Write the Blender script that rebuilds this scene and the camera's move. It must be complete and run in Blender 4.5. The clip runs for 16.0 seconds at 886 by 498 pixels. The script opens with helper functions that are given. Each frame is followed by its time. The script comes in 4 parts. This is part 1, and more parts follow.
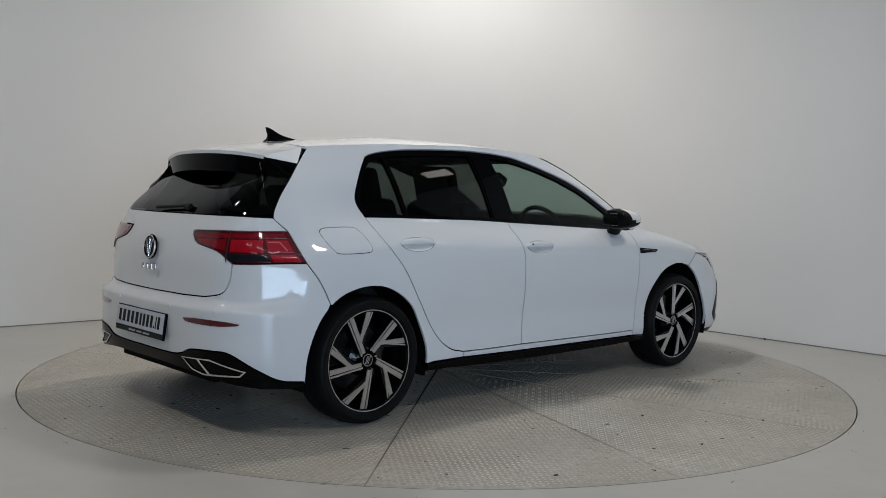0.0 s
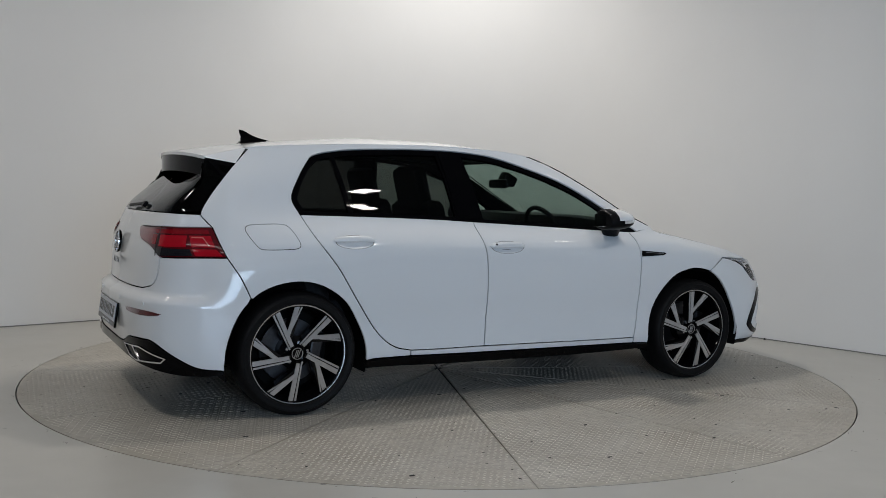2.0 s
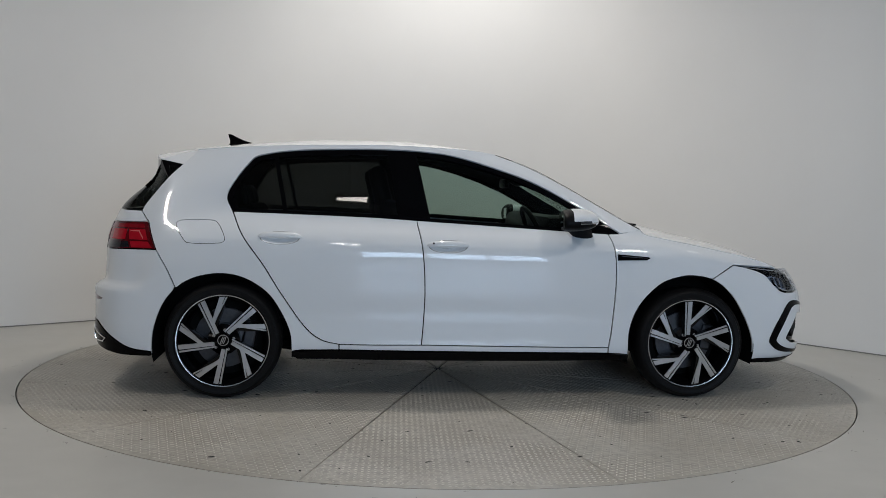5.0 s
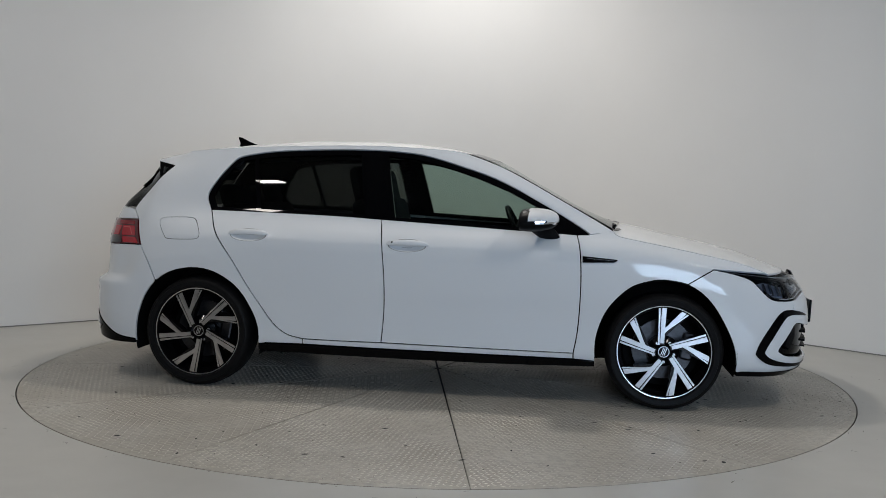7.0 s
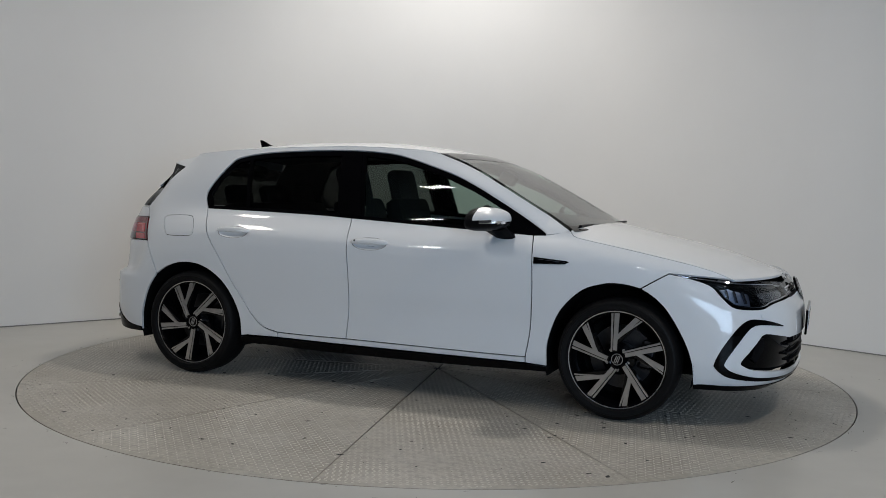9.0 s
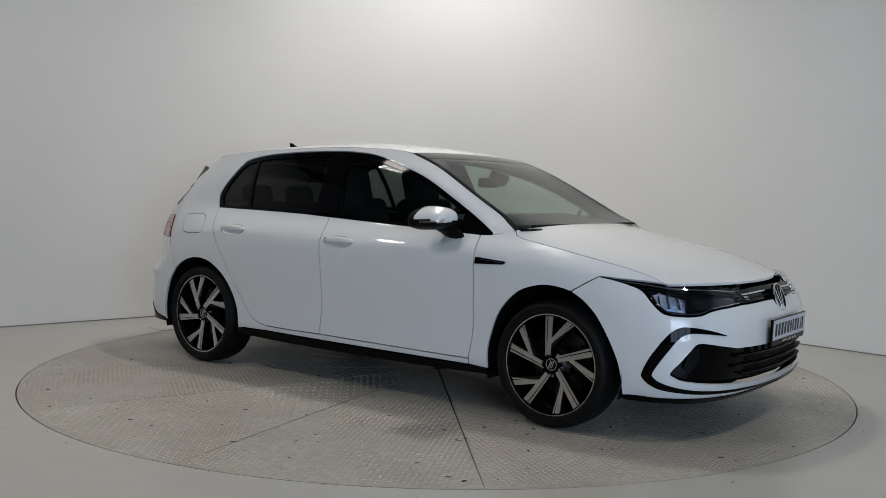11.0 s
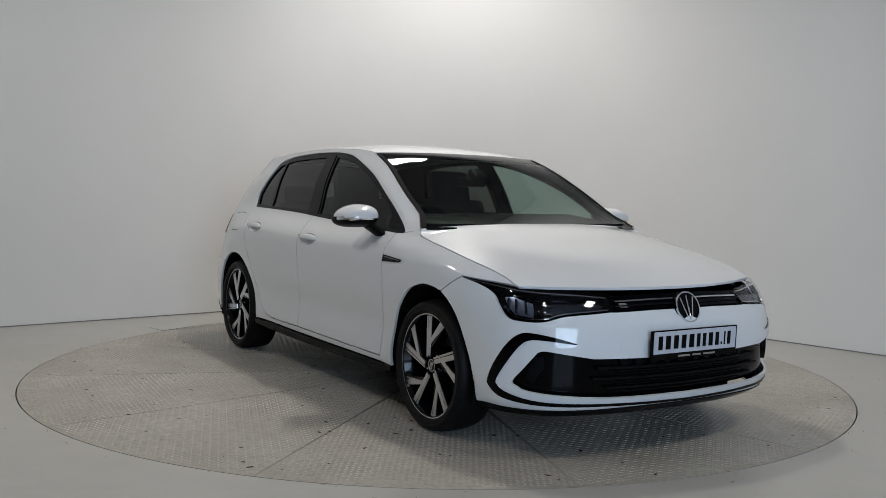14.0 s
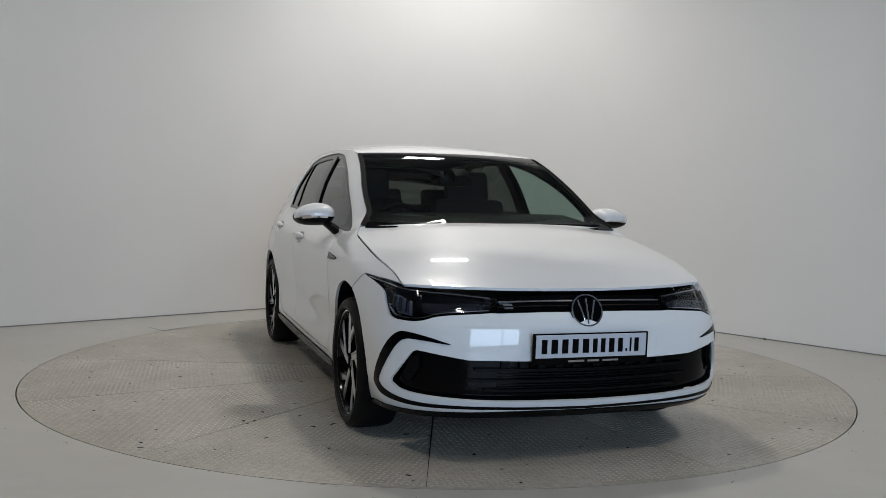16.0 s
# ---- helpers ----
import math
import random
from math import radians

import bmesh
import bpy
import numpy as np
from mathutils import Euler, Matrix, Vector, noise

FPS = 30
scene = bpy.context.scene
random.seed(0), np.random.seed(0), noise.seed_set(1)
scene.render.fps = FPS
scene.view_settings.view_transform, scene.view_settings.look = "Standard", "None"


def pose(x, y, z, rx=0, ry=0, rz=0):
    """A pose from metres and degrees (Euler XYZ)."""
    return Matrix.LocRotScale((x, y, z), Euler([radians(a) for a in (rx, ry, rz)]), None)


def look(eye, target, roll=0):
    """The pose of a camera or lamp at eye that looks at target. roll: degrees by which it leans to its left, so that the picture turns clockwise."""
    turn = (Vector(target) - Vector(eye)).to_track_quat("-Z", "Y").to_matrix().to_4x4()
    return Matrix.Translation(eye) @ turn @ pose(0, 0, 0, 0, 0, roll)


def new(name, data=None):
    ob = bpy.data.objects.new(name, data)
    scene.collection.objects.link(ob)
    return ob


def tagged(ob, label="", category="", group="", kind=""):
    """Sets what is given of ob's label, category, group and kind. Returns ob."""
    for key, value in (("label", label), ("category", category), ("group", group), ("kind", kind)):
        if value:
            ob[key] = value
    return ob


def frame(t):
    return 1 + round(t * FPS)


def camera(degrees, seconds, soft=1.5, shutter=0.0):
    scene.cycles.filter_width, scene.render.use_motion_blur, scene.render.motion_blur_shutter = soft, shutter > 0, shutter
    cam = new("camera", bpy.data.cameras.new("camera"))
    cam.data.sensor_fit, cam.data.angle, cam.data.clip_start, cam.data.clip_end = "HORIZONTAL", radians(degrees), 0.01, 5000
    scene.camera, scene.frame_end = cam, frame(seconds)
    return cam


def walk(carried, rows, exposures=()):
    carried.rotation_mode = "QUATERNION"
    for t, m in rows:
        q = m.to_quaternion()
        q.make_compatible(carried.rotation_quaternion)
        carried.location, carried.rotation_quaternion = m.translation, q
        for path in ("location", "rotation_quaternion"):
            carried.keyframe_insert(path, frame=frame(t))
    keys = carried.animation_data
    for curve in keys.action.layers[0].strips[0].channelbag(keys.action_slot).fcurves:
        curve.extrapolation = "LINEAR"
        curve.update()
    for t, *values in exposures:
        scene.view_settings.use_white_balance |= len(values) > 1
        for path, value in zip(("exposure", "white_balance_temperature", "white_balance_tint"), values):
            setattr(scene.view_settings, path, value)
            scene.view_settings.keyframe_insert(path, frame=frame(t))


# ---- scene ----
# camera on a stand, a little above bumper height, level with the turntable's middle
cam = camera(50.47, 16.0, soft=0.6)
EYE = Vector((0.0, -6.104, 1.152))
YAW, PITCH = radians(0.146), radians(-3.4715)
AIM = EYE + Vector((math.sin(YAW) * math.cos(PITCH), math.cos(YAW) * math.cos(PITCH), math.sin(PITCH)))
walk(cam, [(0.0, look(EYE, AIM, 1.3566)), (16.0, look(EYE, AIM, 1.3566))])

# ---- world and lamps ----
world = bpy.data.worlds.new("world")
scene.world = world
world.use_nodes = True
world.node_tree.nodes["Background"].inputs[0].default_value = (0.55, 0.62, 0.75, 1)
world.node_tree.nodes["Background"].inputs[1].default_value = 0.05
scene.view_settings.exposure = 0.0


def lamp(name, kind, m, watts, colour=(1, 1, 1), **more):
    data = bpy.data.lights.new(name, kind)
    data.energy, data.color = watts, colour
    if kind == "AREA":
        data.shape, data.size, data.size_y = "RECTANGLE", more["size"], more["size_y"]
    elif kind == "SPOT":
        data.spot_size, data.spot_blend, data.shadow_soft_size = radians(more["cone"]), more["blend"], more["soft"]
    ob = new(name, data)
    ob.matrix_world = m
    return ob


CEILING = 4.0
lamp("corner_lamp", "AREA", look((0.05, 2.35, 3.9), (0.05, 2.55, 0)), 35, (1, 0.96, 0.92), size=0.5, size_y=0.5)
# the last panel, right overhead, is added to deepen the car's shadow beneath
PANELS = [(-2.7, -2.9), (2.8, -3.2), (3.3, -0.3), (-3.3, -0.4), (0.0, -4.8), (0.0, 0.2)]
WATTS = [35, 37, 2, 12, 10, 54]
for (px, py), watts in zip(PANELS, WATTS):
    lamp("ceiling_panel_lamp", "AREA", look((px, py, CEILING - 0.03), (px, py, 0)), watts, (1, 0.94, 0.87), size=0.34, size_y=0.34)
lamp("showroom_daylight", "AREA", look((2.1, -8.78, 1.6), (2.1, 0, 1.6)), 210, (0.56, 0.75, 1.0), size=3.0, size_y=2.4)

# ---- materials ----


def material(name, colour, rough=0.5, metal=0.0, coat=0.0, grain=0.0, grain_size=20.0, bump=0.0, bump_size=60.0, stain=0.0, stain_size=2.0, tint=None, **more):
    mat = bpy.data.materials.new(name)
    mat.use_nodes = True
    nt = mat.node_tree
    bs = nt.nodes["Principled BSDF"]
    bs.inputs["Base Color"].default_value = (*colour, 1)
    bs.inputs["Roughness"].default_value = rough
    bs.inputs["Metallic"].default_value = metal
    bs.inputs["Coat Weight"].default_value = coat
    bs.inputs["Coat Roughness"].default_value = 0.015
    for key, value in more.items():
        bs.inputs[key.replace("_", " ").title().replace("Ior", "IOR")].default_value = value
    co = nt.nodes.new("ShaderNodeTexCoord").outputs["Object"]

    def noise_at(scale, detail=4.0):
        n = nt.nodes.new("ShaderNodeTexNoise")
        n.inputs["Scale"].default_value, n.inputs["Detail"].default_value = scale, detail
        nt.links.new(co, n.inputs["Vector"])
        return n.outputs["Fac"]

    base = None
    for amount, size, other in ((grain, grain_size, None), (stain, stain_size, tint)):
        if not amount:
            continue
        ramp = nt.nodes.new("ShaderNodeMapRange")
        ramp.inputs[1].default_value, ramp.inputs[2].default_value = 0.35, 0.7
        ramp.inputs[4].default_value = amount
        nt.links.new(noise_at(size, 6.0), ramp.inputs[0])
        mix = nt.nodes.new("ShaderNodeMix")
        mix.data_type = "RGBA"
        nt.links.new(ramp.outputs[0], mix.inputs[0])
        if base is None:
            mix.inputs[6].default_value = (*colour, 1)
        else:
            nt.links.new(base, mix.inputs[6])
        mix.inputs[7].default_value = (*(other or [c * 0.55 for c in colour]), 1)
        base = mix.outputs[2]
        rr = nt.nodes.new("ShaderNodeMapRange")
        rr.inputs[3].default_value, rr.inputs[4].default_value = rough * 0.85, min(1, rough * 1.2)
        nt.links.new(ramp.outputs[0], rr.inputs[0])
        nt.links.new(rr.outputs[0], bs.inputs["Roughness"])
    if base is not None:
        nt.links.new(base, bs.inputs["Base Color"])
    if bump:
        b = nt.nodes.new("ShaderNodeBump")
        b.inputs["Strength"].default_value, b.inputs["Distance"].default_value = bump, 0.002
        nt.links.new(noise_at(bump_size), b.inputs["Height"])
        nt.links.new(b.outputs[0], bs.inputs["Normal"])
    return mat


M_WALL = material("wall_paint", (0.74, 0.735, 0.72), 0.75, grain=0.06, grain_size=1.3, bump=0.15, bump_size=90, stain=0.05, stain_size=0.5)
M_FLOOR = material("floor_paint", (0.47, 0.462, 0.43), 0.34, grain=0.14, grain_size=5, stain=0.35, stain_size=0.9, tint=(0.41, 0.40, 0.36), bump=0.1, bump_size=40)
M_PLATE = material("turntable_plate", (0.50, 0.472, 0.415), 0.40, grain=0.8, grain_size=26, stain=0.85, stain_size=1.9, tint=(0.31, 0.283, 0.236), bump=0.25, bump_size=120)
M_CEIL = material("ceiling_paint", (0.20, 0.20, 0.205), 0.85, grain=0.05, grain_size=2)
M_TREAD = material("worn_tread", (0.78, 0.745, 0.68), 0.34, metal=0.1, grain=0.5, grain_size=7, stain=0.8, stain_size=1.3, tint=(0.38, 0.365, 0.325))
M_BACK = material("showroom_wall", (0.10, 0.105, 0.115), 0.8, grain=0.1, grain_size=2)
M_JOINT = material("joint_grey", (0.22, 0.215, 0.21), 0.8, grain=0.5, grain_size=3)
M_SCUFF = material("scuff", (0.16, 0.15, 0.135), 0.7, grain=0.5, grain_size=30)
M_DARK = material("joint_dark", (0.02, 0.02, 0.02), 0.8, grain=0.4, grain_size=30)
M_WHITE = material("white_paint", (0.745, 0.768, 0.79), 0.35, coat=1.0, grain=0.03, grain_size=500, coat_ior=1.5, specular_ior_level=0.15)
M_GLOSS = material("gloss_black", (0.002, 0.002, 0.0025), 0.04, grain=0.2, grain_size=50, specular_ior_level=0.09)
M_PLASTIC = material("black_plastic", (0.005, 0.005, 0.006), 0.45, bump=0.3, bump_size=300, grain=0.3, grain_size=60, specular_ior_level=0.07)
M_RUBBER = material("tyre_rubber", (0.007, 0.007, 0.0075), 0.55, bump=0.3, bump_size=200, grain=0.4, grain_size=40, specular_ior_level=0.12)
M_ALLOY = material("machined_alloy", (0.62, 0.62, 0.64), 0.33, metal=1.0, grain=0.15, grain_size=80)
M_RIM = material("black_alloy", (0.003, 0.003, 0.0035), 0.14, grain=0.2, grain_size=50, specular_ior_level=0.25)
M_CHROME = material("chrome", (0.8, 0.8, 0.82), 0.08, metal=1.0, grain=0.05, grain_size=60)
M_STEEL = material("brake_steel", (0.075, 0.075, 0.08), 0.42, metal=1.0, grain=0.4, grain_size=60)
M_RED = material("red_lens", (0.42, 0.006, 0.016), 0.08, coat=1.0, grain=0.25, grain_size=25)
M_MIDRED = material("dim_red_lens", (0.24, 0.004, 0.010), 0.08, coat=1.0, grain=0.5, grain_size=40)
M_REDGLOW = material("pale_red_guide", (0.6, 0.12, 0.12), 0.2, coat=1.0, grain=0.2, grain_size=40)
M_DARKRED = material("dark_red_lens", (0.10, 0.003, 0.006), 0.08, coat=1.0, grain=0.3, grain_size=25)
M_SMOKE = material("smoked_lens", (0.012, 0.012, 0.016), 0.06, coat=1.0, grain=0.3, grain_size=25)
M_LAMP = material("lamp_reflector", (0.42, 0.46, 0.54), 0.25, metal=0.55, grain=0.4, grain_size=18)
M_PLATEFACE = material("plate_face", (0.52, 0.55, 0.62), 0.4, grain=0.08, grain_size=60)
M_LINER = material("underbody", (0.005, 0.005, 0.005), 0.9, specular_ior_level=0.1, grain=0.3, grain_size=20)
M_SEAT = material("seat_cloth", (0.012, 0.012, 0.014), 0.85, bump=0.4, bump_size=250, grain=0.3, grain_size=60)
M_BOWL = material("lamp_bowl", (0.36, 0.43, 0.58), 0.34, metal=1.0, grain=0.6, grain_size=30, bump=0.6, bump_size=35)
M_GREY = material("emblem_grey", (0.5, 0.51, 0.53), 0.2, metal=0.9, grain=0.1, grain_size=60)

M_TUBE = material("glowing_tube", (0.9, 0.9, 0.9), 0.4, emission_color=(0.92, 0.97, 1, 1), emission_strength=7.0)


def glass(name, colour, mixed, rough=0.0):
    """Thin tinted pane: a see-through tint under a clear reflection."""
    mat = bpy.data.materials.new(name)
    mat.use_nodes = True
    nt = mat.node_tree
    nt.nodes.remove(nt.nodes["Principled BSDF"])
    out = nt.nodes["Material Output"]
    clear, shine, mix = nt.nodes.new("ShaderNodeBsdfTransparent"), nt.nodes.new("ShaderNodeBsdfGlossy"), nt.nodes.new("ShaderNodeMixShader")
    clear.inputs[0].default_value = (*colour, 1)
    shine.inputs[0].default_value, shine.inputs["Roughness"].default_value = (1, 1, 1, 1), rough
    # gloss that grows towards the edge in the same way from both sides of the pane
    fr, power, scale = nt.nodes.new("ShaderNodeLayerWeight"), nt.nodes.new("ShaderNodeMath"), nt.nodes.new("ShaderNodeMath")
    fr.inputs[0].default_value = 0.5
    f0 = ((mixed - 1) / (mixed + 1)) ** 2
    power.operation, scale.operation = "POWER", "MULTIPLY_ADD"
    power.inputs[1].default_value, scale.inputs[1].default_value, scale.inputs[2].default_value = 5.0, 0.8, f0
    nt.links.new(fr.outputs["Facing"], power.inputs[0])
    nt.links.new(power.outputs[0], scale.inputs[0])
    nt.links.new(scale.outputs[0], mix.inputs[0])
    nt.links.new(clear.outputs[0], mix.inputs[1])
    nt.links.new(shine.outputs[0], mix.inputs[2])
    nt.links.new(mix.outputs[0], out.inputs[0])
    return mat


M_GLASS = glass("green_glass", (0.51, 0.605, 0.565), 1.30)
M_PRIVACY = glass("privacy_glass", (0.125, 0.135, 0.13), 1.34)
M_LENS = glass("clear_lens", (0.85, 0.87, 0.9), 1.45)

# ---- mesh helpers ----


def part(name, bm, mat, parent=None, label="", smooth=False):
    me = bpy.data.meshes.new(name)
    bm.to_mesh(me)
    bm.free()
    me.materials.append(mat)
    if smooth:
        me.polygons.foreach_set("use_smooth", [True] * len(me.polygons))
        me.set_sharp_from_angle(angle=radians(38))
    ob = new(name, me)
    ob.parent = parent
    return tagged(ob, label)


def data_part(name, verts, faces, mat, parent=None, label="", smooth=True, normals=None):
    me = bpy.data.meshes.new(name)
    me.from_pydata([tuple(v) for v in verts], [], [tuple(f) for f in faces])
    me.materials.append(mat)
    me.polygons.foreach_set("use_smooth", [smooth] * len(me.polygons))
    if normals is not None:
        me.normals_split_custom_set_from_vertices([tuple(n) for n in normals])
    elif smooth:
        me.set_sharp_from_angle(angle=radians(35))
    ob = new(name, me)
    ob.parent = parent
    return tagged(ob, label)


def empty(name, label, category, group="", kind=""):
    return tagged(new(name), label, category, group, kind)


def box(bm, size, m=None, bevel=0.0):
    r = bmesh.ops.create_cube(bm, size=1.0, matrix=(m or Matrix()) @ Matrix.Diagonal((*size, 1)))
    if bevel:
        edges = list({e for v in r["verts"] for e in v.link_edges})
        bmesh.ops.bevel(bm, geom=edges, offset=bevel, segments=2, affect="EDGES", profile=0.5)
    return bm


def tube(bm, r, depth, m=None, segs=32, r2=None):
    bmesh.ops.create_cone(bm, cap_ends=True, segments=segs, radius1=r, radius2=r if r2 is None else r2, depth=depth, matrix=m or Matrix())
    return bm


def monotone(xs, ys):
    """Shape-keeping cubic through the points."""
    xs, ys = np.asarray(xs, float), np.asarray(ys, float)
    h, dl = np.diff(xs), np.diff(ys) / np.diff(xs)
    m = np.zeros(len(xs))
    for i in range(1, len(xs) - 1):
        if dl[i - 1] * dl[i] > 0:
            w1, w2 = 2 * h[i] + h[i - 1], h[i] + 2 * h[i - 1]
            m[i] = (w1 + w2) / (w1 / dl[i - 1] + w2 / dl[i])
    m[0], m[-1] = dl[0], dl[-1]

    def f(x):
        x = np.asarray(x, float)
        k = np.clip(np.searchsorted(xs, x) - 1, 0, len(h) - 1)
        t = (x - xs[k]) / h[k]
        cub = (ys[k] * (1 + 2 * t) * (1 - t) ** 2 + h[k] * m[k] * t * (1 - t) ** 2 + ys[k + 1] * t * t * (3 - 2 * t) + h[k] * m[k + 1] * t * t * (t - 1))
        lo, hi = ys[0] + (x - xs[0]) * m[0], ys[-1] + (x - xs[-1]) * m[-1]
        return np.where(x < xs[0], lo, np.where(x > xs[-1], hi, cub))

    return f


def spline(pts, n=6):
    """Rounded open line through the points."""
    p = np.asarray(pts, float)
    q = np.vstack([2 * p[0] - p[1], p, 2 * p[-1] - p[-2]])
    out = []
    for i in range(1, len(q) - 2):
        for t in np.arange(n) / n:
            a, b, c, d = q[i - 1], q[i], q[i + 1], q[i + 2]
            out.append(0.5 * (2 * b + (c - a) * t + (2 * a - 5 * b + 4 * c - d) * t * t + (3 * b - a - 3 * c + d) * t ** 3))
    out.append(p[-1])
    return [tuple(v) for v in out]


# ---- the room ----
def room():
    c0 = np.array([0.165, 4.33])
    da, db = np.array([-0.7655, -0.6434]), np.array([0.679, -0.734])
    half = math.acos(float(da @ db)) / 2
    r = 2.1
    cut = r / math.tan(half)
    mid = (da + db) / np.linalg.norm(da + db)
    cc = c0 + mid * (r / math.sin(half))
    pa, pb = c0 + da * cut, c0 + db * cut
    a0, a1 = math.atan2(*(pa - cc)[::-1]), math.atan2(*(pb - cc)[::-1])
    if a1 > a0:
        a1 -= 2 * math.pi
    line = [tuple(c0 + da * 10.5)] + [tuple(cc + r * np.array([math.cos(a), math.sin(a)])) for a in np.linspace(a0, a1, 40)] + [tuple(c0 + db * 10.5)]

    def sheet(name, pts, label, bottom=0.0, top=CEILING, thick=0.15):
        p = np.array(pts)
        tang = np.gradient(p, axis=0)
        nrm = np.stack([-tang[:, 1], tang[:, 0]], 1) / np.linalg.norm(tang, axis=1)[:, None]
        out = p + nrm * thick
        n = len(p)
        vs = [(x, y, z) for q in (p, out) for z in (bottom, top) for x, y in q]
        fs = []
        for i in range(n - 1):
            fs += [(i, i + 1, n + i + 1, n + i), (2 * n + i, 3 * n + i, 3 * n + i + 1, 2 * n + i + 1), (n + i, n + i + 1, 3 * n + i + 1, 3 * n + i)]
        return tagged(data_part(name, vs, fs, M_WALL), label, "wall", kind="structure")

    sheet("wall_north", line, "smooth off-white painted wall curving round the turntable")
    wx, wy = c0 + da * 10.5
    ex, ey = c0 + db * 10.5
    for name, x, y0 in (("wall_west", wx - 0.075, wy), ("wall_east", ex + 0.075, ey)):
        bm = bmesh.new()
        box(bm, (0.15, y0 + 8.85, CEILING), pose(x, (y0 - 8.85) / 2, CEILING / 2))
        tagged(part(name, bm, M_BACK), "plain dark grey showroom wall", "wall", kind="structure")
    bm = bmesh.new()
    for x0, x1, z0, z1 in ((wx, 0.6, 0, CEILING), (3.6, ex, 0, CEILING), (0.6, 3.6, 0, 0.4), (0.6, 3.6, 2.8, CEILING)):
        box(bm, (x1 - x0, 0.15, z1 - z0), pose((x0 + x1) / 2, -8.775, (z0 + z1) / 2))
    tagged(part("wall_south", bm, M_BACK), "dark grey showroom wall with a broad window", "wall", kind="structure")
    win = empty("window_1", "broad showroom window with dark frame and daylight", "window", kind="structure")
    for x in (0.63, 1.6, 2.6, 3.57):
        bm = bmesh.new()
        box(bm, (0.06, 0.12, 2.4), pose(x, -8.70, 1.6), 0.006)
        part("window_frame", bm, M_PLASTIC, win)
    for z in (0.43, 2.77):
        bm = bmesh.new()
        box(bm, (2.94, 0.12, 0.06), pose(2.1, -8.70, z), 0.006)
        part("window_frame", bm, M_PLASTIC, win)
    # thin dark joint where the painted wall meets the floor
    p = np.array(line)
    p = p + (np.array([0.0, 0.0]) - p) / np.linalg.norm(p, axis=1)[:, None] * 0.006
    vs = [(x, y, z) for z in (0.0005, 0.009) for x, y in p]
    k = len(p)
    data = data_part("baseboard", vs, [(i, i + 1, k + i + 1, k + i) for i in range(k - 1)], M_JOINT)
    tagged(data, "thin grey joint at the foot of the wall", "baseboard", kind="structure")
    bm = bmesh.new()
    box(bm, (17, 17, 0.1), pose(0, -3, CEILING + 0.05))
    tagged(part("ceiling", bm, M_CEIL), "flat dark grey painted ceiling", "ceiling", kind="structure")
    # floor with a round pit for the turntable
    n, vs, fs = 160, [], []
    for rad, z in ((2.522, -0.12), (2.522, 0.0), (5.0, 0.0), (14.0, 0.0)):
        vs += [(rad * math.cos(k * math.tau / n), rad * math.sin(k * math.tau / n), z) for k in range(n)]
    for j in range(3):
        fs += [(j * n + k, j * n + (k + 1) % n, (j + 1) * n + (k + 1) % n, (j + 1) * n + k) for k in range(n)]
    fs = [f[::-1] for f in fs]
    tagged(data_part("floor", vs, fs, M_FLOOR), "pale grey painted concrete floor with scuffs", "floor", kind="structure")
    bm = bmesh.new()
    tube(bm, 2.7, 0.02, pose(0, 0, -0.13), 96)
    tagged(part("pit", bm, M_DARK), "dark pit under the turntable's rim", "floor", kind="structure")


room()


def ceiling_light(px, py):
    ob = empty("ceiling_light", "small square ceiling light in a grey frame, lit", "ceiling light", "ceiling lights")
    ob.location = (px, py, CEILING)
    bm = bmesh.new()
    for sx, sy, lx, ly in ((0, 0.19, 0.40, 0.02), (0, -0.19, 0.40, 0.02), (0.19, 0, 0.02, 0.36), (-0.19, 0, 0.02, 0.36)):
        box(bm, (lx, ly, 0.05), pose(sx, sy, -0.025))
    part("frame", bm, M_CEIL, ob)


for px, py in PANELS + [(0.05, 2.35)]:
    ceiling_light(px, py)


def tube_light(x, y):
    """Bare tube in a slim tray under the showroom's ceiling."""
    ob = empty("tube_light", "long slim white ceiling tube light, lit", "ceiling light", "tube lights")
    ob.location = (x, y, CEILING)
    bm = bmesh.new()
    box(bm, (1.56, 0.07, 0.05), pose(0, 0, -0.025), 0.008)
    part("tray", bm, M_CEIL, ob)
    bm = bmesh.new()
    tube(bm, 0.018, 1.48, pose(0, 0, -0.075, 0, 90), 16)
    part("tube", bm, M_TUBE, ob, "glowing white tube", smooth=True)
    for sx in (-0.76, 0.76):
        bm = bmesh.new()
        box(bm, (0.03, 0.05, 0.06), pose(sx, 0, -0.075), 0.006)
        part("holder", bm, M_CEIL, ob)


for tx, ty in ((-2.0, -6.3), (0.2, -6.3), (2.4, -6.3), (-1.0, -7.7), (1.4, -7.7)):
    tube_light(tx, ty)


